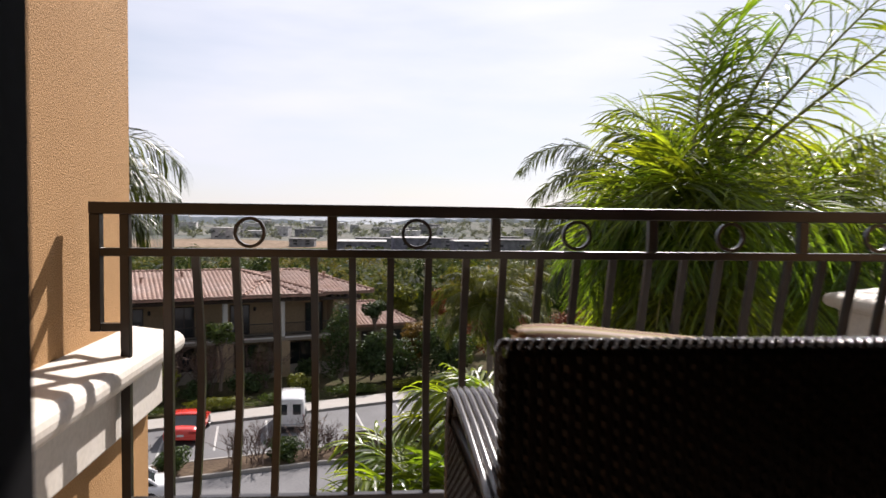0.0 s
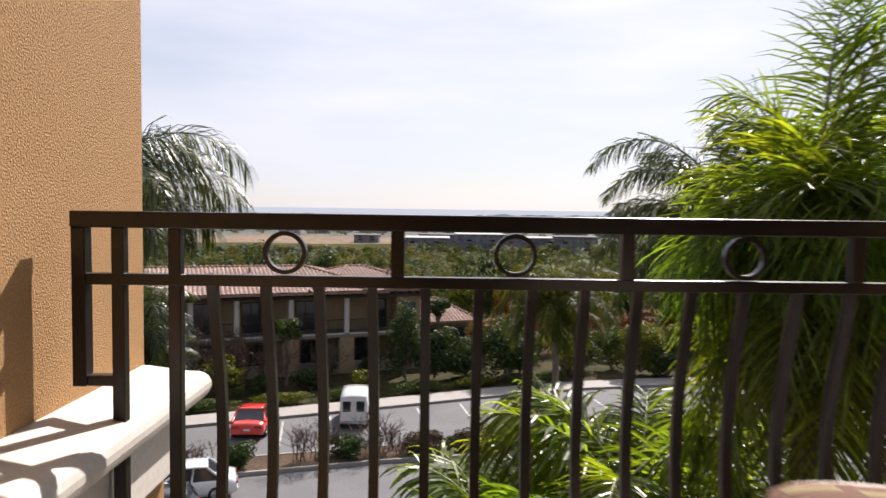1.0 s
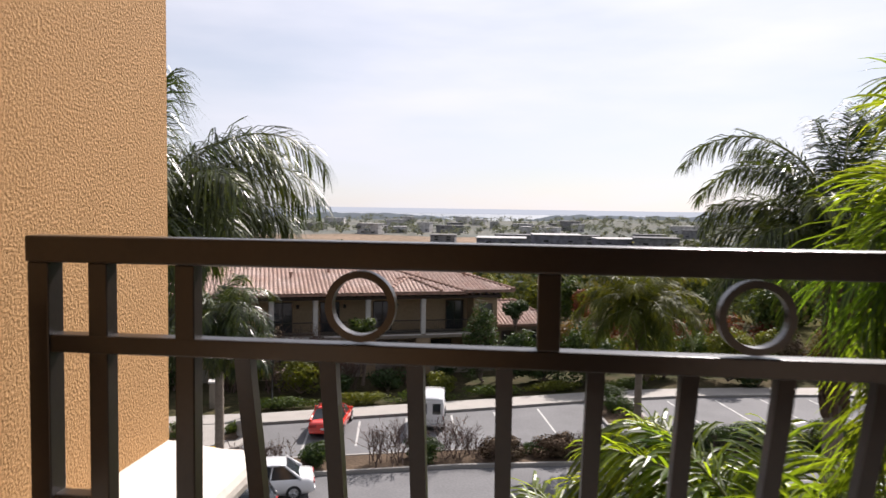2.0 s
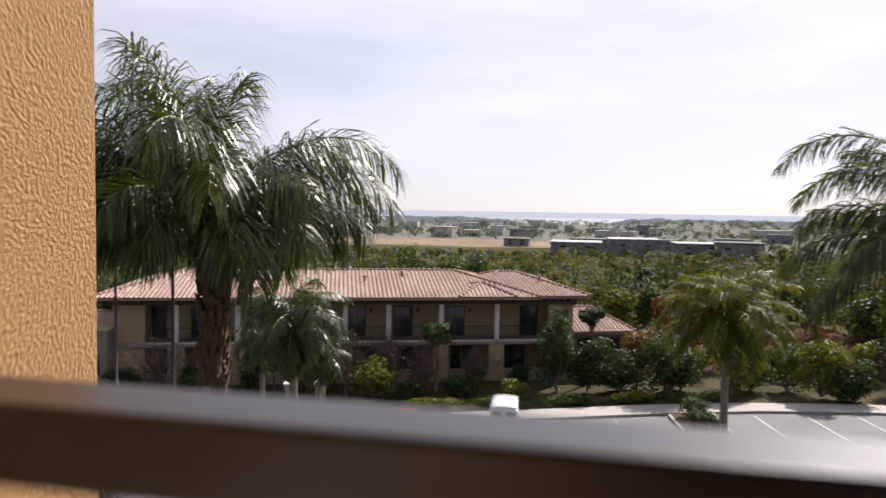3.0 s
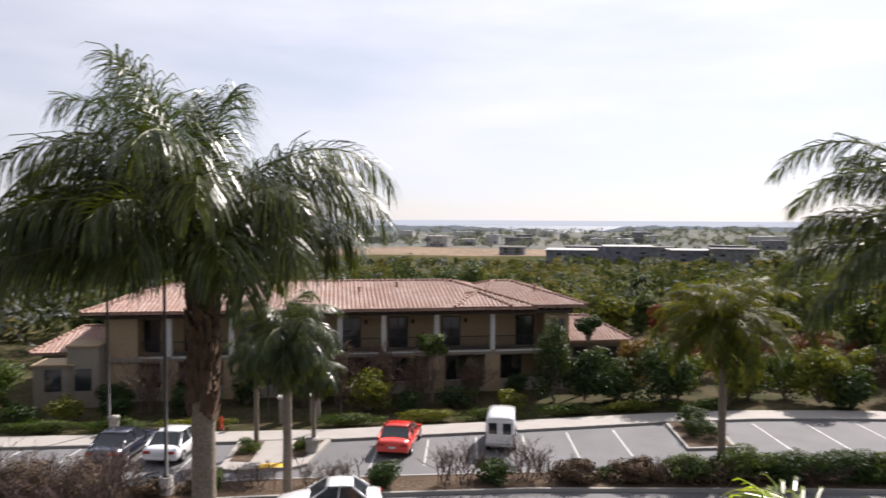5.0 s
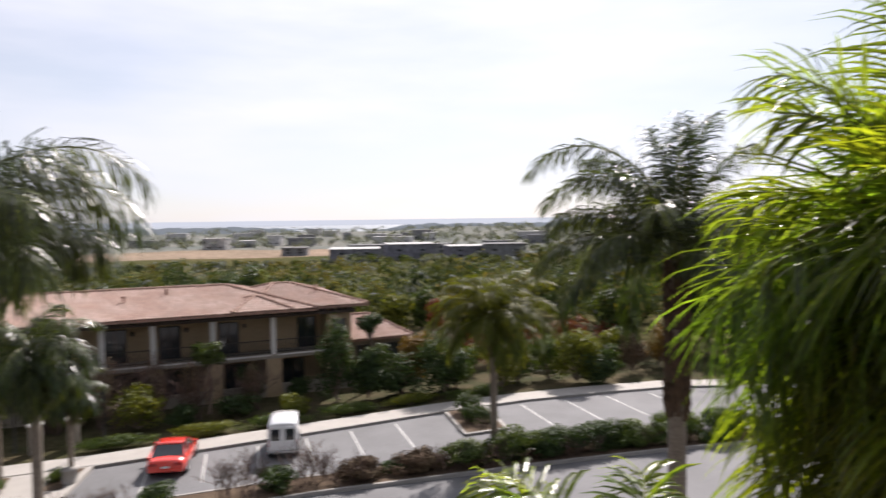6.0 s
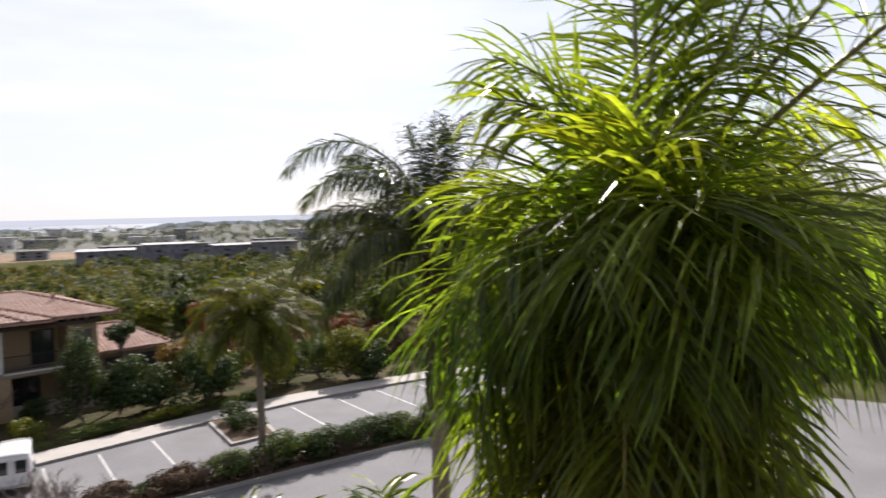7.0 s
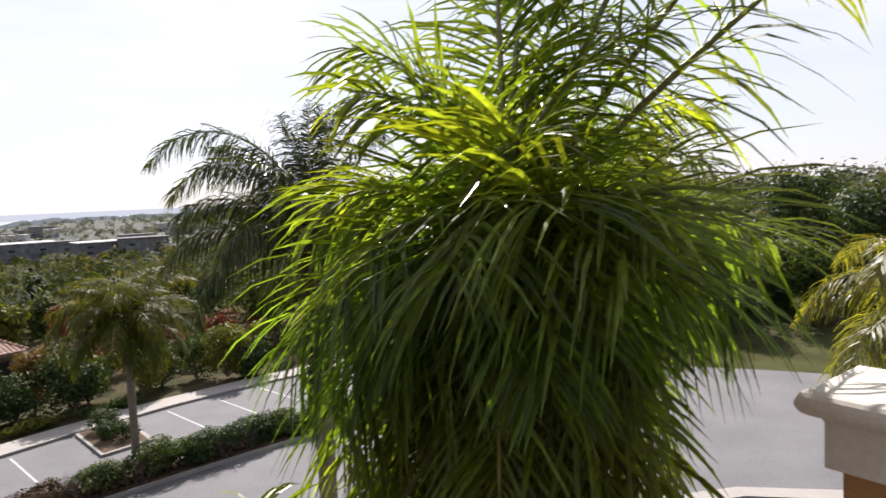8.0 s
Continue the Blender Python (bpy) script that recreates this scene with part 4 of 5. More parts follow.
def apartment_house():
    top = empty("apartment_house", lot(0, 0), "two-storey tan stucco apartment house with a red clay tile roof", "house")
    F0, BK, U0, U1 = 9.4, 11.2, -24.6, 6.9
    part("back_wall", boxed(U0, U1, BK, BK + 9.0, 0.0, 6.1), WALL_TAN, top)
    part("upper_floor", boxed(U0, U1, F0 - 0.15, BK, 2.75, 3.05), WALL_GREY, top)
    part("lower_parapet", boxed(U0, U1, F0 - 0.05, F0 + 0.15, 0.0, 0.95), WALL_GREY, top)
    part("end_wall", boxed(5.1, U1, F0, BK, 0.0, 6.1), WALL_TAN, top)
    part("end_wall", boxed(U0, U0 + 2.0, F0, BK, 0.0, 6.1), WALL_TAN, top)
    part("beam", boxed(U0 - 0.3, U1 + 0.2, F0 - 0.35, F0 + 0.1, 5.62, 5.82), BEAM, top)
    part("beam", boxed(U0 - 0.3, U1 + 0.2, F0 + 0.12, BK, 5.84, 6.08), BEAM, top)
    rafter = part("rafter", boxed(-0.05, 0.05, F0 - 0.75, F0 + 0.3, 5.84, 5.96), BEAM, top)
    u = U0
    while u < U1:
        c = rafter.copy()
        scene.collection.objects.link(c)
        c.location = (u, 0, 0)
        u += 0.6
    rafter.location = (U1, 0, 0)
    for u in (-20.6, -16.6, -13.0, -9.4, -6.4, -2.7, 1.3):
        part("column", boxed(u - 0.17, u + 0.17, F0 - 0.1, F0 + 0.22, 3.05, 5.62, 0.03), TRIM_W, top, "white square column")
        part("pier", boxed(u - 0.55, u + 0.55, F0 - 0.12, F0 + 0.3, 0.0, 2.75, 0.03), WALL_TAN, top)
    us = [U0 + 2.0, -20.6, -16.6, -13.0, -9.4, -6.4, -2.7, 1.3, 5.1]
    for a, b in zip(us, us[1:]):
        bm = bmesh.new()
        for z in (3.15, 3.98):
            box(bm, a + 0.17, b - 0.17, F0 + 0.03, F0 + 0.08, z, z + 0.05)
        x = a + 0.3
        while x < b - 0.2:
            box(bm, x - 0.012, x + 0.012, F0 + 0.04, F0 + 0.07, 3.2, 3.98)
            x += 0.14
        part("balcony_rail", bm, POLE, top)
        m = (a + b) / 2
        window_unit(top, m + (0.9 if a > 0 else -0.7), BK, 3.06, 1.25, 2.1, BEAM)
        window_unit(top, m - 0.2, BK, 0.1, 1.6, 2.1, BEAM)
        bm = bmesh.new()
        tube(bm, [(m + 0.35, BK - 0.12, 4.75), (m + 0.35, BK - 0.12, 4.80), (m + 0.35, BK - 0.12, 5.02), (m + 0.35, BK - 0.12, 5.06)], [0.05, 0.09, 0.11, 0.03], 8)
        box(bm, m + 0.31, m + 0.39, BK - 0.06, BK, 4.82, 4.95)
        part("wall_lantern", bm, POLE, top)
        part("slab_edge", boxed(a + 0.17, b - 0.17, F0 - 0.17, F0 - 0.155, 2.95, 3.06), TRIM_W, top)
    window_unit(top, 6.0, F0, 3.9, 0.9, 1.2, BEAM)
    window_unit(top, 6.0, F0, 0.9, 0.9, 1.2, BEAM)
    hip_roof(top, U0 - 1.2, 4.2, F0 - 1.1, 21.5, 6.15, 7.45, 5.0, 5.2, 15.0)
    hip_roof(top, -0.5, 8.1, F0 - 0.5, 20.5, 6.18, 7.35, 3.0, 4.2, 15.2)
    hip_roof(top, -1.6, 2.4, F0 - 1.16, 13.2, 6.19, 6.95, 2.0, 1.99, 10.9)
    for u, v in ((-14.0, 12.2), (-8.0, 12.0), (-5.2, 13.2), (5.2, 12.4), (-17.2, 12.6)):
        bm = bmesh.new()
        z = 6.15 + 1.3 * (v - 8.3) / 6.7
        tube(bm, [(u, v, z - 0.1), (u, v, z + 0.38)], 0.09, 8)
        tube(bm, [(u, v, z + 0.36), (u, v, z + 0.48)], 0.14, 8)
        part("roof_vent", bm, ROOF_EDGE, top)
    return top


apartment_house()


def low_wing(m, w, d, h, rise, label, wall=WALL_GREY, windows=2):
    top = empty("low_wing", m, label, "building")
    part("wall", boxed(0, w, 0, d, 0, h), wall, top)
    hip_roof(top, -0.6, w + 0.6, -0.6, d + 0.6, h, h + rise, min(d, w) * 0.45, min(d, w) * 0.45)
    for i in range(windows):
        window_unit(top, w * (i + 0.6) / windows, -0.03, h - 1.7, 1.0, 1.1, BEAM)
    return top


low_wing(lot(7.0, 11.0), 4.6, 7.5, 3.35, 1.25, "low tan wing with a clay tile roof beside the apartment house")
low_wing(lot(-29.6, 12.4), 4.9, 7.0, 3.0, 1.2, "low grey-tan wing with a clay tile roof beside the apartment house")
low_wing(lot(-45.5, 10.5), 8.0, 7.0, 3.5, 1.5, "tan villa with a clay tile roof behind bushes", WALL_TAN)
low_wing(lot(-58.0, 15.5), 8.0, 7.0, 5.4, 1.7, "tan villa with a clay tile roof behind bushes", WALL_TAN)
for u, w, h in ((-27.4, 2.4, 2.8), (-25.6, 1.9, 4.0)):
    tagged(part("stair_tower", boxed(u - w / 2, u + w / 2, 8.2, 10.4, 0, h), WALL_GREY), "plain grey-tan stucco stair block with a flat top", "building").matrix_basis = lot(0, 0)
    part("opening", boxed(u - 0.5, u + 0.5, 8.17, 8.3, 1.2, 2.6), WINDOW, bpy.data.objects["stair_tower" if u < -26 else "stair_tower.001"])
    cap = tagged(part("tower_coping", boxed(u - w / 2 - 0.08, u + w / 2 + 0.08, 8.1, 10.48, h, h + 0.12), WALL_TAN), "tan coping on the stair block", "coping", kind="structure")
    cap.matrix_basis = lot(0, 0)


# ---------------------------------------------------------------- distance
def far_block(x, y, w, d, h, mat, label, turn=0.0, bands=2, roof=None):
    z = ground_z(x, y)
    top = empty("far_building", pose(x, y, z - 1.0, 0, 0, turn), label, "building")
    part("wall", boxed(-w / 2, w / 2, -d / 2, d / 2, 0, h + 1), mat, top)
    part("roof", boxed(-w / 2 - 0.5, w / 2 + 0.5, -d / 2 - 0.5, d / 2 + 0.5, h + 1.0, h + 1.4), roof or (FAR_WHITE if mat in (FAR_DARK, FAR_WHITE) else FAR_ROOF), top)
    n = max(2, int(w / 9))
    pane = None
    for b in range(bands):
        for i in range(n):
            u = -w / 2 + w * (i + 0.5) / n
            zz = 2.2 + b * (h - 1) / max(1, bands)
            if pane is None:
                pane = part("window", boxed(-1.3, 1.3, -d / 2 - 0.06, -d / 2 + 0.05, 0, 1.0), WINDOW, top)
                pane.location = (u, 0, zz)
            else:
                c = pane.copy()
                scene.collection.objects.link(c)
                c.location = (u, 0, zz)
    return top


frnd = random.Random(12)
for x, y, w, d, h, mt in ((-8, 392, 26, 26, 6.5, FAR_DARK), (22, 402, 26, 26, 8.5, FAR_DARK), (54, 398, 22, 24, 6.5, FAR_DARK), (72, 380, 22, 20, 8.0, FAR_WALL),
                          (2, 455, 28, 20, 6.0, FAR_WALL), (-48, 470, 16, 12, 4.5, FAR_WALL), (40, 462, 24, 16, 6.0, FAR_WALL), (-120, 600, 20, 14, 6, FAR_WALL),
                          (-190, 640, 30, 18, 6, FAR_WALL), (-60, 640, 24, 14, 6, FAR_WALL), (20, 660, 22, 14, 6, FAR_WALL), (95, 520, 22, 14, 6, FAR_WALL), (-240, 560, 30, 16, 6, FAR_WALL),
                          (-22, 150, 12, 9, 4.5, FAR_WALL), (14, 170, 12, 9, 4.5, FAR_WALL), (-64, 190, 14, 9, 5, FAR_WALL), (66, 210, 16, 10, 4.5, FAR_WALL)):
    far_block(x, y, w, d, h, mt, "long low grey industrial building far off" if mt is FAR_DARK else "low pale building far off among trees", frnd.uniform(-8, 8))
for _ in range(46):
    fa, fd = radians(frnd.uniform(-34, 24)), frnd.uniform(570, 930)
    far_block(fd * math.sin(fa), fd * math.cos(fa), frnd.uniform(8, 22), frnd.uniform(9, 14), frnd.uniform(5.0, 8.5), frnd.choice((FAR_WALL, FAR_WHITE, FAR_WHITE)), "small pale house far off among hazy trees", frnd.uniform(-20, 20), 1)


def woods():
    """Tree crowns from behind the houses to the far hills, denser near, in one mesh of leaf clumps."""
    rng = np.random.default_rng(5)
    sets = [([], [], [0]) for _ in WOODS]
    spots = []
    for r0, r1, n in ((60, 90, 330), (90, 140, 520), (140, 240, 680), (240, 380, 560), (545, 660, 420), (660, 800, 520), (800, 1050, 620), (330, 378, 260), (412, 440, 160)):
        for _ in range(n):
            az = rng.uniform(-50, 74)
            r = math.sqrt(rng.uniform(r0 * r0, r1 * r1))
            spots.append((az, r))
    for az, r in spots:
        x, y = r * math.sin(radians(az)), r * math.cos(radians(az))
        p = LOT.inverted() @ Vector((x, y, LOT_Z))
        if (-66 < p.x < 34 and p.y < 24) or (p.x >= 34 and p.y < 4 - (p.x - 34) * 1.2) or p.y < -34:
            continue
        if 435 < r < 548 and -22 < az < -2:
            continue
        h = rng.uniform(4.5, 8.5) if r < 140 else rng.uniform(4.5, 10.0)
        if az > 22 and r < 200:
            h *= 1.3
        # the fields and sheds beyond look over lower scrub
        if 200 < r < 445 and -22 < az < 11:
            h = min(h, (22.0 - (0.054 if az < -2 else 0.049) * r) * rng.uniform(0.8, 1.5))
            if h < 1.2:
                continue
        w = max(2.5, h * rng.uniform(0.7, 1.2))
        z = ground_z(x, y)
        C = [(x + rng.normal() * w * 0.22, y + rng.normal() * w * 0.22, z + h * rng.uniform(0.35, 0.8), w * rng.uniform(0.2, 0.34), w * rng.uniform(0.2, 0.34), h * rng.uniform(0.16, 0.28)) for _ in range(6)]
        n, s = (190, 0.36) if r < 140 else (90, 0.62) if r < 260 else (44, 1.0)
        V, F = leaf_cloud(rng, C, n, s, 0.3, 2.2)
        # the haze-paled set takes over with distance
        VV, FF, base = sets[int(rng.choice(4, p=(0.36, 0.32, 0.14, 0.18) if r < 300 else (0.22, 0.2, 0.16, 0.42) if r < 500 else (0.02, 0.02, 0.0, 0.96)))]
        VV.append(V)
        FF.append(F + base[0])
        base[0] += len(V)
    for (VV, FF, _), mt, words in zip(sets, WOODS, ("dark green", "green", "olive yellow", "haze-tinted grey-green")):
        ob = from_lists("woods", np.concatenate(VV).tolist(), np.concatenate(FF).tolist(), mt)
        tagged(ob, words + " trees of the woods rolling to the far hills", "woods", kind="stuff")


woods()


def far_hills(r, z_of, glow, label, rough=1.0):
    """A plain backdrop far behind all else, its haze painted as a glow; z_of gives its height by azimuth in degrees."""
    bm = bmesh.new()
    lo, hi = [], []
    for k in range(-280, 361):
        az = k * 0.25
        x, y = r * math.sin(radians(az)), r * math.cos(radians(az))
        lo.append(bm.verts.new((x, y, -60.0)))
        hi.append(bm.verts.new((x, y, z_of(az) + rough * r * 0.0022 * noise.noise(Vector((az * 0.9, r, 0))) + rough * r * 0.0014 * noise.noise(Vector((az * 5.0, r, 2))))))
    for k in range(len(lo) - 1):
        bm.faces.new((lo[k], lo[k + 1], hi[k + 1], hi[k]))
    mt = bpy.data.materials.new("haze_glow")
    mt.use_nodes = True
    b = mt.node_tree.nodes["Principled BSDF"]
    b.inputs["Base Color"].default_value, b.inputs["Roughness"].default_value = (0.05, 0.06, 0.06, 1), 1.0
    # emission stands in for the haze in front of the ridge
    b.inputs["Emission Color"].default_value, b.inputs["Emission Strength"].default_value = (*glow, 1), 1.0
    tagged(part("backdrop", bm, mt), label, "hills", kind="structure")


# upright glowing strip that paints the hazy far edge of the sea
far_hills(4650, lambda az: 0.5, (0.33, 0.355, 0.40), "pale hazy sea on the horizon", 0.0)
far_hills(2600, lambda az: -20.0 - 13.0 * sm(-16, 2, az) - 30.0 * sm(2, 8, az) + 45.0 * sm(14, 34, az), (0.20, 0.225, 0.26), "pale blue ridge before the sea, glowing with painted haze")
far_hills(1500, lambda az: -11.0 - 14.0 * sm(-10, -3, az) + 16.0 * sm(-1, 4, az) + 10.0 * sm(18, 40, az), (0.115, 0.13, 0.145), "grey-green ridge far off, glowing with painted haze")


# single trees that stand out behind the houses
trnd = random.Random(31)
for i in range(30):
    u, v = -44 + i * 3.2 + trnd.uniform(-1, 1), trnd.uniform(24, 44)
    q = LOT @ Vector((u, v, 0))
    h = trnd.uniform(5.0, 8.2)
    mt, words = trnd.choice(((LEAF_YELLOW, "olive-yellow leafy tree behind the houses"), (LEAF_GREEN, "green leafy tree behind the houses"), (LEAF_DARK, "dark green tree behind the houses"), (LEAF_DARK, "dark green tree behind the houses")))
    slim = 0.45 if mt is LEAF_DARK and i % 3 == 0 else 0.85
    bush("tree", pose(q.x, q.y, ground_z(q.x, q.y)), h * slim, h * slim, h, mt, words, n=2200, size=0.2, trunk=h * 0.15, category="tree", lumps=16, seed=200 + i)


# ---------------------------------------------------------------- vehicles
def loft(bm, sections, mi=0, smooth=True, close=True):
    """Joins rings of points of the same number; the last ring point meets the first."""
    rings = [[bm.verts.new(p) for p in s] for s in sections]
    n = len(rings[0])
    for a, b in zip(rings, rings[1:]):
        for k in range(n):
            f = bm.faces.new((a[k], a[(k + 1) % n], b[(k + 1) % n], b[k]))
            f.material_index, f.smooth = mi, smooth
    if close:
        bm.faces.new(rings[0]).material_index = mi
        bm.faces.new(list(reversed(rings[-1]))).material_index = mi
    return rings


def section(y, w, z0, z1, crown=0.06, tuck=0.06):
    """A rounded body section across the car at y: half width w, from z0 to z1."""
    h = z1 - z0
    return [(-w + tuck, y, z0), (-w, y, z0 + h * 0.28), (-w, y, z0 + h * 0.62), (-w + 0.05, y, z1 - 0.02), (-w * 0.6, y, z1 + crown * 0.6), (0, y, z1 + crown),
            (w * 0.6, y, z1 + crown * 0.6), (w - 0.05, y, z1 - 0.02), (w, y, z0 + h * 0.62), (w, y, z0 + h * 0.28), (w - tuck, y, z0)]


def wheel(parent, x, y, r):
    bm = bmesh.new()
    s = 1 if x > 0 else -1
    prof = ((r * 0.62, 0.0), (r * 0.96, 0.0), (r, 0.03), (r, 0.17), (r * 0.96, 0.2), (r * 0.62, 0.2))
    rings = [[bm.verts.new((s * (0.1 - d), q * math.cos(a), q * math.sin(a))) for q, d in prof] for a in (2 * math.pi * k / 20 for k in range(20))]
    for k in range(20):
        for j in range(5):
            bm.faces.new((rings[k][j], rings[k][j + 1], rings[(k + 1) % 20][j + 1], rings[(k + 1) % 20][j])).smooth = True
    bmesh.ops.recalc_face_normals(bm, faces=bm.faces)
    t = part("wheel", bm, TYRE, parent)
    t.location = (x, y, r)
    bm = bmesh.new()
    for k in range(5):
        a = 2 * math.pi * k / 5
        q = Vector((s * 0.085, math.cos(a) * r * 0.6, math.sin(a) * r * 0.6))
        tube(bm, [(s * 0.085, 0, 0), q], [0.05, 0.035], 5)
    rings = [[bm.verts.new((s * d, r * q * math.cos(a), r * q * math.sin(a))) for q, d in ((0.64, 0.09), (0.56, 0.06), (0.2, 0.05))] for a in (2 * math.pi * k / 16 for k in range(16))]
    for k in range(16):
        for j in range(2):
            bm.faces.new((rings[k][j], rings[k][j + 1], rings[(k + 1) % 16][j + 1], rings[(k + 1) % 16][j]))
    part("rim", bm, RIM, t)


def car(name, m, mat, label, L=4.6, W=1.8, H=1.45, kind="sedan"):
    """A car that faces +y with its tail at y 0."""
    top = empty(name, m, label, "car")
    w = W / 2
    suv = kind == "suv"
    belt = 0.98 if suv else 0.90
    bm = bmesh.new()
    tail = 0.86 if not suv else 0.95
    S = [section(0.0, w * 0.86, 0.38, tail - 0.22, 0.02), section(0.06, w * 0.93, 0.30, tail - 0.04, 0.03), section(0.25, w * 0.97, 0.26, tail, 0.05), section(0.9, w, 0.24, belt),
         section(L * 0.45, w, 0.22, belt), section(L * 0.68, w, 0.24, belt - 0.02), section(L * 0.80, w * 0.985, 0.25, belt - 0.10, 0.07), section(L * 0.93, w * 0.95, 0.28, belt - 0.20, 0.06), section(L * 0.98, w * 0.88, 0.32, belt - 0.30, 0.04), section(L, w * 0.78, 0.40, belt - 0.36, 0.02)]
    loft(bm, S)
    bmesh.ops.recalc_face_normals(bm, faces=bm.faces)
    part("body", bm, mat, top)
    y0, y1, y2, y3 = (0.10, 0.42, L * 0.52, L * 0.70) if suv else (0.55, 1.20, L * 0.50, L * 0.69)
    # glasshouse: dark glass all round, with a painted roof and pillars over it
    wi, wt = w - 0.06, w - 0.24
    bm = bmesh.new()
    loft(bm, [[(-wi, y0, belt - 0.02), (-wt, y1, H - 0.05), (wt, y1, H - 0.05), (wi, y0, belt - 0.02)], [(-wi, y3, belt - 0.04), (-wt, y2, H - 0.05), (wt, y2, H - 0.05), (wi, y3, belt - 0.04)]], smooth=False)
    bmesh.ops.recalc_face_normals(bm, faces=bm.faces)
    part("glasshouse", bm, WINDOW, top)
    bm = bmesh.new()
    loft(bm, [[(-wt - 0.02, y, H - 0.07), (-wt * 0.8, y, H - 0.02 + c), (0, y, H + c), (wt * 0.8, y, H - 0.02 + c), (wt + 0.02, y, H - 0.07)] for y, c in ((y1 - 0.06, -0.02), (y1 + 0.25, 0.0), ((y1 + y2) / 2, 0.015), (y2 - 0.15, 0.0), (y2 + 0.08, -0.03))])
    bmesh.ops.recalc_face_normals(bm, faces=bm.faces)
    part("roof", bm, mat, top)
    for s in (-1, 1):
        for pa, pb, r0, r1 in (((s * wi, y0 - 0.02, belt - 0.03), (s * (wt + 0.01), y1, H - 0.06), 0.07, 0.05), ((s * wi, y3 + 0.02, belt - 0.05), (s * (wt + 0.01), y2, H - 0.06), 0.05, 0.04),
                               ((s * (wi + 0.005), (y0 + y3) / 2, belt - 0.02), (s * (wt + 0.015), (y1 + y2) / 2, H - 0.06), 0.035, 0.035)):
            bm = bmesh.new()
            tube(bm, [pa, pb], [r0, r1], 6)
            part("pillar", bm, mat, top)
        part("tail_lamp", boxed(s * (w * 0.66) - 0.19, s * (w * 0.66) + 0.19, -0.012, 0.10, tail - 0.22, tail - 0.08, 0.02), LAMP_RED, top)
        bm = bmesh.new()
        box(bm, s * (w + 0.08) - 0.09, s * (w + 0.08) + 0.09, y3 - 0.35, y3 - 0.2, belt, belt + 0.13, 0, 0.03)
        part("mirror", bm, mat, top)
        part("headlamp", boxed(s * w * 0.66 - 0.17, s * w * 0.66 + 0.17, L - 0.2, L - 0.02, belt - 0.42, belt - 0.30, 0.02), CHROME, top)
        for y in (0.85, L - 0.9):
            wheel(top, s * (w - 0.09), y, 0.34 if suv else 0.32)
    part("number_plate", boxed(-0.17, 0.17, -0.02, 0.01, 0.52, 0.62), PLATE, top)
    part("bumper", boxed(-w * 0.86, w * 0.86, -0.035, 0.2, 0.34, 0.50, 0.04), mat, top)
    if suv:
        for s in (-1, 1):
            bm = bmesh.new()
            tube(bm, [(s * wt * 0.85, y1 + 0.1, H), (s * wt * 0.85, y1 + 0.2, H + 0.05), (s * wt * 0.85, y2 - 0.2, H + 0.05), (s * wt * 0.85, y2 - 0.1, H)], 0.018, 6)
            part("roof_rail", bm, CHROME, top)
    return top


PAINT_RED, PAINT_WHITE = paint("red_paint", (0.62, 0.035, 0.02)), paint("white_paint", (0.68, 0.68, 0.68))
PAINT_NAVY, PAINT_DARK = paint("navy_paint", (0.015, 0.018, 0.035)), paint("dark_paint", (0.03, 0.032, 0.036))
car("red_car", lot(-6.85, -3.85, 0, -16), PAINT_RED, "bright red sedan parked nose-in at the kerb", 4.4, 1.8, 1.40)
car("white_car", lot(-18.3, -3.55, 0, -12), PAINT_WHITE, "white sedan parked nose-in beside a lamp post", 4.7, 1.84, 1.46)
car("dark_car", lot(-21.0, -3.45, 0, -12), PAINT_NAVY, "dark navy sedan parked nose-in beside a white car", 4.7, 1.82, 1.46)
car("white_hatchback", lot(-7.8, -10.5, 0, 88), PAINT_WHITE, "white hatchback standing on the drive beside the kerb", 4.4, 1.78, 1.45)
car("dark_suv", LOT @ pose(-9.4, -13.6, 0, 0, 0, 86), PAINT_DARK, "dark grey estate car with roof rails on the drive", 4.8, 1.85, 1.6, "suv")


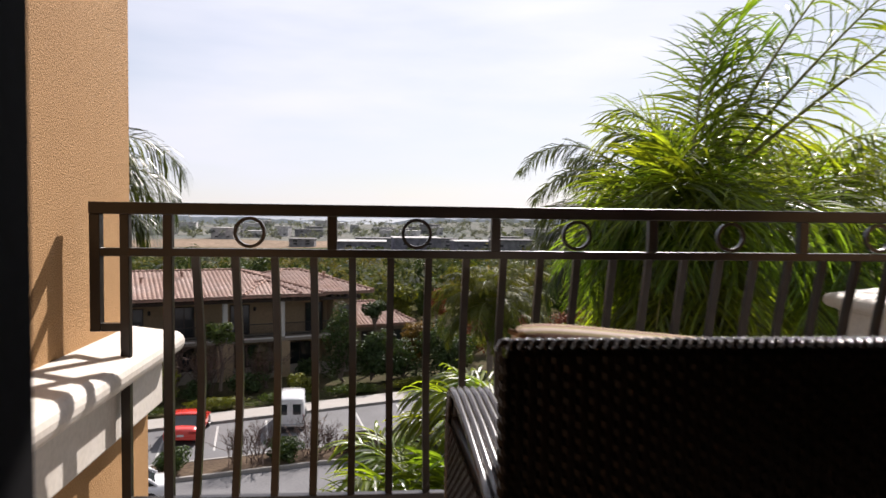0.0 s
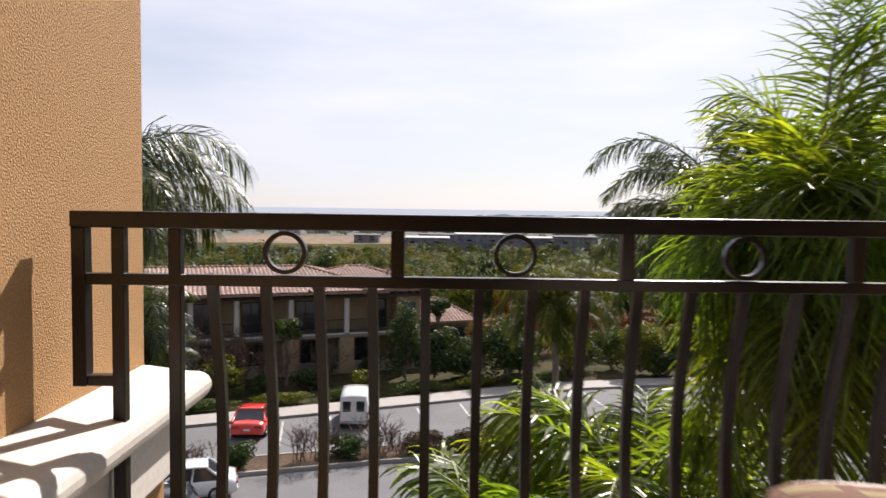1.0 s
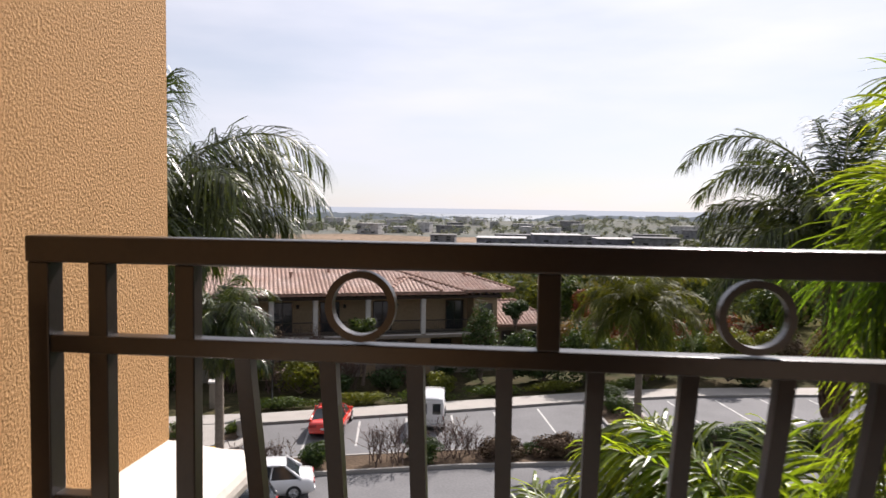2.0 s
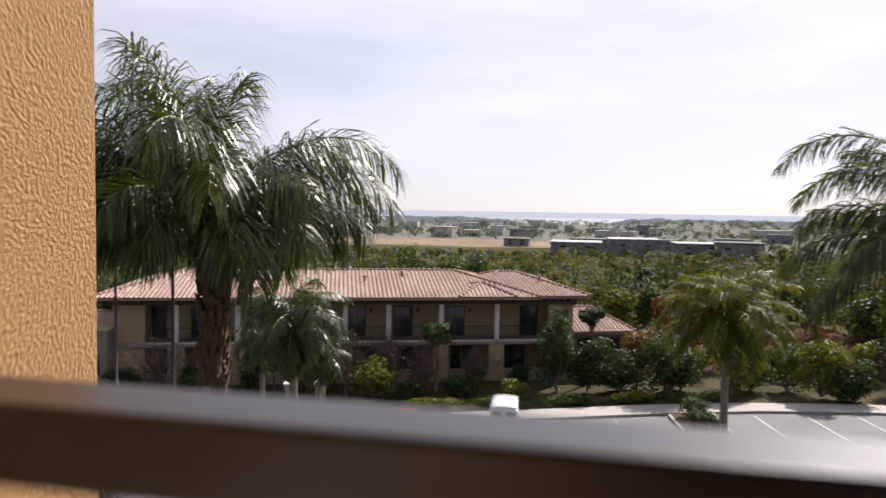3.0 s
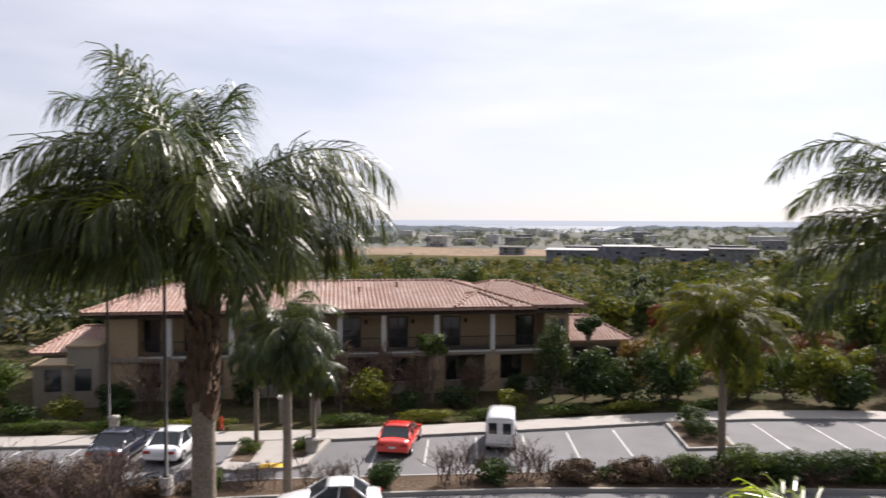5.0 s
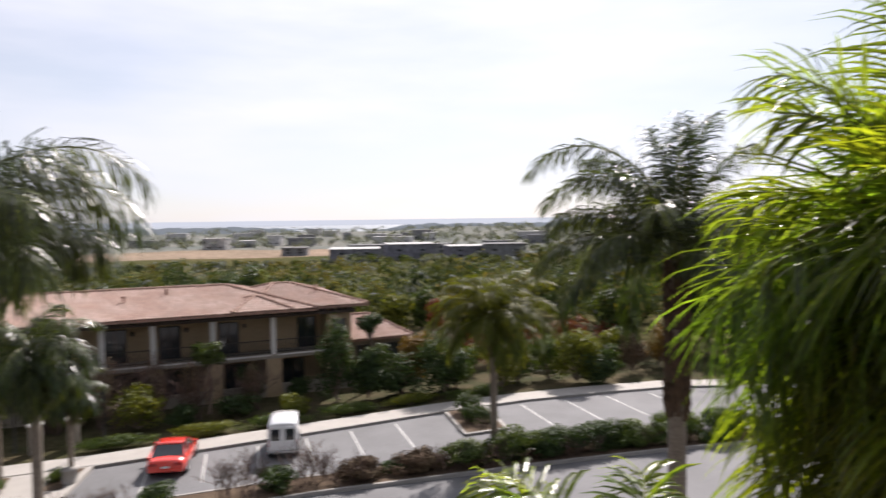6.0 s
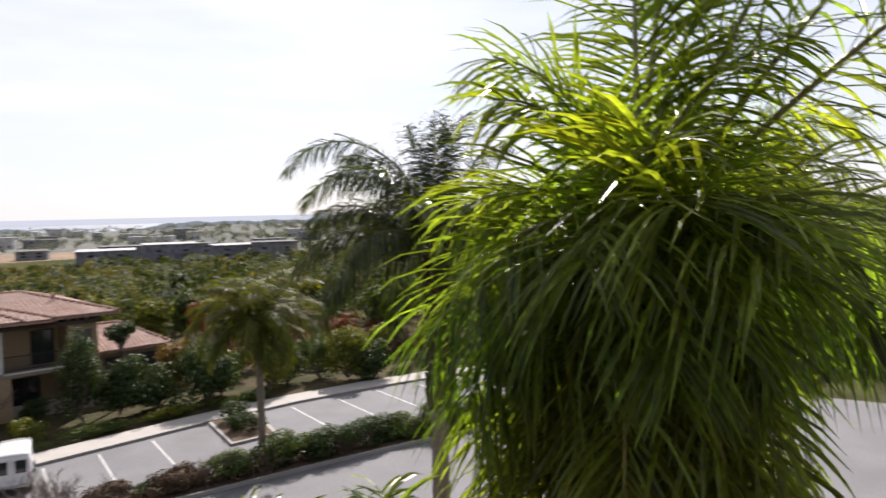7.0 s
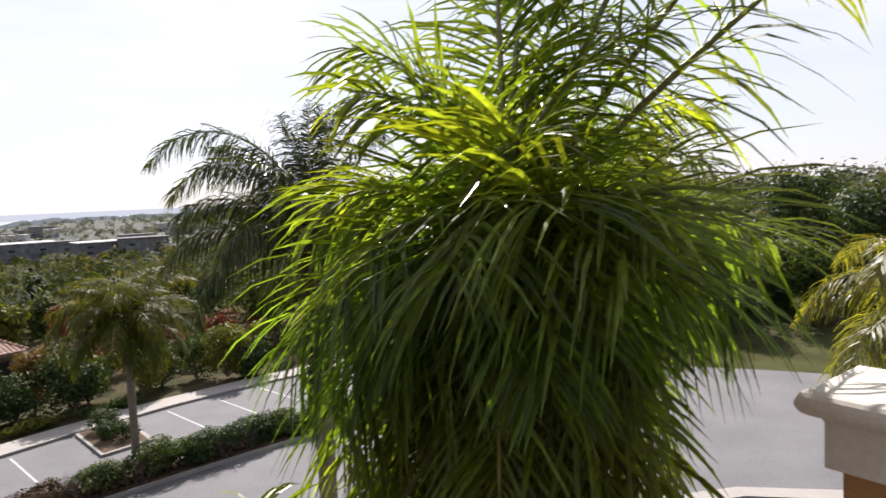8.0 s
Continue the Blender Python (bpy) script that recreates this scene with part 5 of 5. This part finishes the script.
def van(m):
    """A small boxy van, tail at y 0."""
    top = empty("white_van", m, "small boxy white van with two rear windows, parked nose-in", "van")
    w, H, L = 0.76, 1.86, 3.7
    bm = bmesh.new()
    loft(bm, [section(0.0, w - 0.05, 0.42, H - 0.06, 0.03, 0.02), section(0.05, w, 0.36, H, 0.04, 0.03), section(2.2, w, 0.34, H, 0.05, 0.03), section(2.75, w, 0.34, H - 0.05, 0.05, 0.03),
              section(3.1, w, 0.34, 1.25, 0.05, 0.03), section(3.5, w - 0.03, 0.36, 1.02, 0.05, 0.03), section(L, w - 0.12, 0.42, 0.9, 0.03, 0.03)])
    bmesh.ops.recalc_face_normals(bm, faces=bm.faces)
    part("body", bm, PAINT_WHITE, top)
    for s in (-1, 1):
        d = part("rear_door", boxed(s * 0.36 - 0.34, s * 0.36 + 0.34, -0.03, 0.02, 0.52, H - 0.14, 0.02), PAINT_WHITE, top)
        part("rear_window", boxed(s * 0.37 - 0.22, s * 0.37 + 0.22, -0.037, -0.02, 1.02, 1.60, 0.006), WINDOW, d)
        part("side_window", boxed(s * (w + 0.002) - 0.008, s * (w + 0.002) + 0.008, 1.9, 2.7, 1.2, 1.72), WINDOW, top)
        part("tail_lamp", boxed(s * 0.715 - 0.03, s * 0.715 + 0.03, -0.02, 0.04, 0.72, 1.02, 0.01), LAMP_RED, top)
        for y in (0.7, 3.2):
            wheel(top, s * (w - 0.08), y, 0.29)
    part("bumper", boxed(-w, w, -0.09, 0.06, 0.36, 0.50, 0.03), CHROME, top)
    part("number_plate", boxed(-0.17, 0.17, -0.045, -0.03, 0.66, 0.76), PLATE, top)
    return top


van(lot(-1.2, -3.75, 0, -16))


# ---------------------------------------------------------------- lamps, small things of the car park
def street_lamp(m, h, label, arm=0.6, base=0.9):
    top = empty("street_lamp", m, label, "street lamp")
    bm = bmesh.new()
    tube(bm, [(0, 0, 0), (0, 0, base - 0.03), (0, 0, base)], [0.30, 0.30, 0.27], 16)
    part("concrete_base", bm, CONCRETE, top)
    bm = bmesh.new()
    tube(bm, [(0, 0, base), (0, 0, base + 0.06), (0, 0, base + 0.08), (0, 0, h)], [0.17, 0.17, 0.085, 0.065], 10)
    part("pole", bm, POLE, top)
    bm = bmesh.new()
    tube(bm, [(0, 0, h - 0.1), (-arm * 0.5, 0, h - 0.02)], 0.035, 6)
    box(bm, -arm - 0.35, -arm * 0.4, -0.2, 0.2, h - 0.1, h + 0.08, 0, 0.03)
    part("lamp_head", bm, POLE, top)
    return top


street_lamp(lot(-17.03, -7.5), 10.2, "tall dark street lamp on a round concrete base")
street_lamp(lot(-22.4, 2.6, 0, 10), 8.8, "dark street lamp with a box head by the pavement", 0.5, 0.3)


def path_lamp(m):
    top = empty("path_lamp", m, "small dark lamp post with a lantern beside the path", "lamp post", "lamps beside the path")
    bm = bmesh.new()
    tube(bm, [(0, 0, 0), (0, 0, 0.12), (0, 0, 0.14), (0, 0, 2.7)], [0.11, 0.1, 0.05, 0.04], 8)
    part("pole", bm, POLE, top)
    bm = bmesh.new()
    tube(bm, [(0, 0, 2.7), (0, 0, 2.74), (0, 0, 3.1), (0, 0, 3.12), (0, 0, 3.3)], [0.06, 0.11, 0.15, 0.2, 0.03], 8)
    part("lantern", bm, POLE, top)
    return top


pl = path_lamp(lot(-13.7, 3.8))
copy_thing(pl, lot(-9.4, 2.2))
for u, v, h, r in ((-22.0, 2.15, 0.95, 0.27), (-10.9, -2.6, 0.7, 0.35)):
    bm = bmesh.new()
    tube(bm, [(0, 0, 0), (0, 0, h - 0.12), (0, 0, h - 0.1), (0, 0, h), (0, 0, h + 0.05)], [r, r, r * 1.12, r * 1.12, r * 0.5], 14)
    ob = tagged(part("litter_bin", bm, CONCRETE), "pale round concrete litter bin beside the pavement", "bin")
    ob.matrix_basis = lot(u, v, 0.14)
bm = bmesh.new()
tube(bm, [(0, 0, 0), (0, 0, 0.08), (0, 0, 0.1), (0, 0, 0.6), (0, 0, 0.75)], [0.16, 0.16, 0.11, 0.12, 0.03], 10)
tube(bm, [(-0.2, 0, 0.45), (0.2, 0, 0.45)], 0.06, 8)
tagged(part("hydrant", bm, HYDRANT), "red iron fire hydrant on the planted edge", "hydrant").matrix_basis = lot(-16.2, 2.2, 0.14)
for s in (-1, 1):
    gp = empty("gate_pier", lot(-11.8 + s * 0.9, 3.2, 0.1), "low tan stucco gate pier with a pale cap", "pier", "piers of the gate")
    part("pier", boxed(-0.3, 0.3, -0.3, 0.3, 0, 1.5), WALL_GREY, gp)
    part("cap", boxed(-0.36, 0.36, -0.36, 0.36, 1.5, 1.62, 0.02), TRIM_W, gp)


# ---------------------------------------------------------------- shrubs and trees of the car park
def at_bush(name, u, v, w, d, h, mat, label, **kw):
    return bush(name, lot(u, v, 0.1), w, d, h, mat, label, seed=int(abs(u * 13 + v * 7)) + 1, **kw)


GARDEN = (
    # u, v, width, depth, height, trunk, leaf, words
    (-34.0, 5.0, 6.6, 4.6, 5.2, 0.6, LEAF_YELLOW, "olive green leafy tree beside the pavement"),
    (-30.2, 5.0, 5.4, 3.8, 4.4, 0.3, LEAF_GREEN, "green leafy shrub before the apartment house"),
    (-38.6, 4.2, 6.0, 4.0, 4.2, 0.2, LEAF_YELLOW, "green leafy shrub beside the pavement"),
    (-43.0, 4.0, 5.0, 4.0, 4.2, 0.5, LEAF_DARK, "dark green leafy tree beside the pavement"),
    (-25.2, 4.6, 2.8, 2.2, 1.9, 0.0, LEAF_YELLOW, "yellow-green rounded shrub before the house"),
    (-27.8, 4.2, 2.8, 2.4, 1.6, 0.0, LEAF_DARK, "dark green shrub before the house"),
    (-22.6, 5.0, 2.4, 2.2, 1.7, 0.0, LEAF_DARK, "dark green shrub before the house"),
    (-19.0, 5.5, 2.6, 2.4, 2.0, 0.0, LEAF_DARK, "dark green shrub before the house"),
    (-7.6, 4.8, 3.6, 2.6, 2.9, 0.2, LEAF_YELLOW, "yellow-green shrub with orange tips before the house"),
    (-5.2, 4.4, 2.4, 2.2, 1.5, 0.0, LEAF_DARK, "dark green shrub before the house"),
    (-3.4, 6.8, 2.4, 2.2, 4.9, 3.0, LEAF_GREEN, "small bright green tree before the loggia"),
    (-2.0, 5.0, 3.2, 2.4, 1.8, 0.0, LEAF_DARK, "dark green shrub before the house"),
    (1.4, 4.2, 2.6, 2.0, 1.5, 0.0, LEAF_YELLOW, "yellow-green low shrub before the house"),
    (4.6, 5.8, 3.2, 3.0, 6.0, 0.3, LEAF_DARK, "dark narrow tree before the house"),
    (6.6, 5.2, 4.0, 3.2, 4.3, 0.2, LEAF_DARK, "dark green dense shrub before the house"),
    (8.8, 4.8, 3.8, 3.2, 3.9, 0.2, LEAF_DARK, "dark green dense shrub before the house"),
    (8.0, 8.4, 2.2, 2.2, 5.7, 3.9, LEAF_DARK, "small round-headed tree beside the low wing"),
    (11.8, 4.2, 6.2, 4.0, 4.4, 0.2, LEAF_DARK, "broad dark bush with rusty tips behind the stalls"),
    (10.6, 6.6, 4.0, 3.2, 4.6, 0.8, LEAF_ORANGE, "broad bush with orange and olive leaves"),
    (15.0, 12.5, 2.0, 2.0, 6.0, 3.4, LEAF_RED, "tree with orange-red flowers behind the bushes"),
    (16.0, 3.6, 3.6, 3.0, 3.8, 0.2, LEAF_YELLOW, "yellow-green bush behind the pavement"),
    (17.6, 5.6, 3.4, 3.0, 4.4, 0.4, LEAF_ORANGE, "bush with orange and olive leaves behind the pavement"),
    (21.8, 2.6, 4.8, 3.4, 4.2, 0.2, LEAF_YELLOW, "rounded bush with golden tips behind the pavement"),
    (23.5, 1.6, 4.2, 3.0, 2.9, 0.0, LEAF_DARK, "dark green rounded bush behind the pavement"),
    (27.5, 3.2, 3.0, 3.0, 3.6, 0.3, LEAF_BROWN, "brownish shrub behind the pavement"),
    (30.5, 3.5, 3.4, 3.0, 4.2, 0.4, LEAF_ORANGE, "bush with orange and olive leaves"),
    (38.0, 1.0, 5.0, 4.0, 4.0, 0.4, LEAF_GREEN, "green leafy bush at the bend of the drive"),
    (43.0, -5.5, 5.0, 4.5, 4.4, 0.4, LEAF_GREEN, "green leafy bush at the bend of the drive"),
    (49.0, -13.0, 5.5, 5.0, 5.0, 0.5, LEAF_YELLOW, "olive bush at the bend of the drive"),
    (54.5, -19.0, 6.0, 5.0, 5.2, 0.5, LEAF_GREEN, "green leafy bush at the bend of the drive"),
    (60.0, -25.5, 6.0, 5.5, 6.0, 0.6, LEAF_DARK, "dark green leafy tree at the bend of the drive"),
    (64.5, -33.0, 6.0, 5.5, 6.0, 0.6, LEAF_GREEN, "green leafy tree at the bend of the drive"),
)
for i in range(11):
    u, v = 41.0 + 2.3 * i, -7.0 - 2.55 * i
    at_bush("hedge", u + 1.9, v + 1.9, 4.2, 3.0, 2.0, LEAF_GREEN if i % 2 else LEAF_YELLOW, "low green hedge along the bend of the drive", n=2400, size=0.1, lumps=16, category="hedge")
for u, v, w, d, h, tr, mt, words in GARDEN:
    k = max(1.0, w * d * h / 18)
    at_bush("tree" if tr > 0.7 else "bush", u, v, w, d, h, mt, words, trunk=tr, n=int(1100 * min(4.0, k)), size=0.11 if w < 4 else 0.14, lumps=8 + int(w * 2), category="tree" if tr > 0.7 else "bush")
for u in (14, 19, 24, 29):
    at_bush("flower_hedge", u + 4, 11.5, 5.4, 2.4, 3.6, LEAF_RED, "dense hedge covered with dark red flowers", n=1800, size=0.13, lumps=18)
# mixed planting that closes the ground behind the pavement
mrnd = random.Random(21)
for i in range(34):
    u = -62 + i * 1.05 if i < 26 else 13.5 + (i - 26) * 2.4
    v = mrnd.uniform(5.5, 9.0) if i < 26 else mrnd.uniform(4.5, 9.5)
    w, h = mrnd.uniform(2.6, 4.2), mrnd.uniform(2.0, 3.8)
    mt, words = mrnd.choice(((LEAF_DARK, "dark green leafy bush of the mixed planting"), (LEAF_GREEN, "green leafy bush of the mixed planting"), (LEAF_YELLOW, "olive leafy bush of the mixed planting"), (LEAF_DARK, "dark green leafy bush of the mixed planting")))
    if i >= 26 or u < -31:
        at_bush("bush", u, v, w, w * 0.9, h, mt, words, n=1500, size=0.13, lumps=12)
for i, u in enumerate((-23.5, -19.0, -15.5, -12.5, -10.5, -0.5, 2.6)):
    at_bush("bush", u, 7.6 + 0.5 * (i % 2), 2.8, 1.8, 1.9 + 0.5 * (i % 3), LEAF_DARK, "dark green bush against the house wall", n=1300, size=0.1, lumps=10)
# tall dark trees on the rise beyond the bend
for x, y, w, h, s in ((64, 30, 10, 13.0, 3), (70, 40, 11, 13.5, 4), (56, 44, 8, 10.0, 5), (50, 55, 10, 13, 6), (40, 62, 10, 12.5, 7), (76, 26, 12, 15, 8), (68, 14, 12, 15.0, 9), (47, 41, 8, 7, 10), (52, 37, 8, 7.5, 11), (42, 48, 8, 7, 12), (58, 33, 9, 8, 13), (36, 54, 8, 7, 14), (62, 46, 10, 11, 15), (30, 60, 8, 7, 16), (24, 64, 8, 7, 17)):
    bush("tree", pose(x, y, ground_z(x, y)), w, w * 0.9, h, LEAF_DARK if s < 10 else LEAF_GREEN, "tall dark broadleaf tree beyond the drive" if s < 10 else "green broadleaf tree beyond the drive", n=5200, size=0.24, trunk=h * 0.25, category="tree", lumps=26, seed=s)

# bare trees before the house
for u, v, w, h, s in ((-21.2, 6.3, 2.6, 4.6, 3), (-9.2, 6.4, 3.4, 5.2, 4), (-4.6, 5.9, 3.2, 4.4, 5), (-12.0, 6.8, 2.6, 4.6, 6), (-6.6, 7.2, 3.0, 4.8, 7), (-0.8, 6.6, 2.6, 3.6, 8), (-18.0, 6.8, 2.4, 4.2, 9)):
    twigs("bare_tree", lot(u, v, 0.1), w * 0.5, w * 0.5, h, "brown leafless ornamental tree before the house", 14, s, 1500, category="tree")

# low clipped hedge behind the pavement
for i in range(14):
    u = -44 + i * 4.4
    if -16.5 < u < -9.5:
        continue
    kv = next(va + (vb - va) * (u - ua) / (ub - ua) for (ua, va), (ub, vb) in zip(FAR_KERB, FAR_KERB[1:]) if ua <= u <= ub)
    bush("hedge", lot(u, kv + 2.6, 0.1), 5.4, 1.3, 0.8, LEAF_GREEN if i % 3 else LEAF_YELLOW, "low bright green hedge behind the pavement", n=2600, size=0.07, lumps=26, seed=40 + i, category="hedge")

# planted strip between drive and stalls
def front_v(u):
    for (a, va), (b, vb) in zip(FRONT_KERB, FRONT_KERB[1:]):
        if a <= u <= b:
            return va + (vb - va) * (u - a) / (b - a)
    return -8.3


srnd = random.Random(8)
for i, (u, w, h, mt, words) in enumerate((
        (-7.6, 1.8, 1.25, LEAF_DARK, "rounded dark green shrub in the planted strip"), (-2.4, 1.9, 1.1, LEAF_DARK, "rounded dark green shrub in the planted strip"),
        (-15.2, 1.7, 1.0, LEAF_GREEN, "rounded green shrub in the planted strip"), (-21.0, 2.0, 1.1, LEAF_BROWN, "brownish shrub in the planted strip"),
        (1.5, 3.2, 1.0, LEAF_BROWN, "brownish low shrub in the planted strip"), (4.2, 3.4, 1.1, LEAF_BROWN, "brownish low shrub in the planted strip"),
        (6.6, 3.2, 1.3, LEAF_GREEN, "olive shrub in the planted strip"), (9.0, 4.2, 1.7, LEAF_GREEN, "full green shrub in the planted strip"),
        (11.4, 4.6, 1.8, LEAF_DARK, "full dark green shrub in the planted strip"), (13.6, 4.4, 1.7, LEAF_DARK, "full dark green shrub in the planted strip"),
        (15.8, 4.0, 1.5, LEAF_GREEN, "grey-green shrub in the planted strip"), (18.2, 4.6, 1.8, LEAF_GREEN, "full green shrub in the planted strip"), (21.0, 4.4, 1.8, LEAF_DARK, "full dark green shrub in the planted strip"),
        (23.6, 2.4, 1.2, LEAF_GREEN, "full green shrub in the planted strip"))):
    bush("shrub", lot(u, front_v(u) + 0.95, 0.12), w, 2.4, h, mt, words, n=int(1500 * w), size=0.075, lumps=20, seed=60 + i, category="shrub")
for i, u in enumerate((-31, -29, -27.2, -25.4, -23.6, -22.2, -20.0, -18.8, -16.4, -13.2, -10.4, -9.2, -4.4, -0.8, 0.6, 5.4, 7.8, 12.5, 16.8)):
    big = u < -17 or u in (-4.4, -0.8, 0.4)
    twigs("bare_shrub", lot(u, front_v(u) + srnd.uniform(0.4, 1.4), 0.12), 1.9, 1.3, 2.3 if big else 1.5, "brown leafless twiggy shrub in the planted strip", 24 if big else 16, 80 + i, 420 if u < -17 else 120)
for u, v in ((-14.2, -2.2), (-11.2, -2.0), (10.9, -3.4), (11.0, -1.6), (10.2, -2.6), (10.6, -0.9)):
    at_bush("shrub", u, v, 1.9, 1.8, 0.8 if u < 0 else 1.3, LEAF_GREEN if u < 0 else LEAF_DARK, "low green shrub on a parking island", n=1300, size=0.06, category="shrub")
for i, (u, v) in enumerate(((-29.0, -10.6), (-27.0, -11.2), (-25.2, -10.4), (-23.4, -11.0), (-21.6, -10.5), (-19.6, -11.0))):
    twigs("bare_shrub", lot(u, v), 2.4, 2.0, 3.7, "tall brown leafless twiggy shrub beside the drive", 44, 120 + i, 1300)

# low ground cover of the strip
for i in range(30):
    u = -33 + i * 1.9
    if -15 < u < 3:
        continue
    mt, words = ((LEAF_BROWN, "low dry brown ground cover in the planted strip"), (LEAF_DARK, "low dark green ground cover in the planted strip"), (LEAF_BROWN, "low dry brown ground cover in the planted strip"))[i % 3]
    bush("shrub", lot(u, front_v(u) + srnd.uniform(0.7, 1.3), 0.12), 2.3, 1.9, srnd.uniform(0.45, 0.8), mt, words, n=1000, size=0.07, lumps=14, seed=300 + i, category="shrub")
for i in range(7):
    bush("shrub", lot(-31.5 + i * 1.9, -9.4 - 0.6 * (i % 2), 0.0), 2.8, 2.4, 1.9 + 0.4 * (i % 3), LEAF_BROWN if i % 2 else LEAF_DARK, "dense brown shrub beside the drive" if i % 2 else "dense dark green shrub beside the drive", n=2200, size=0.08, lumps=16, seed=400 + i, category="shrub")
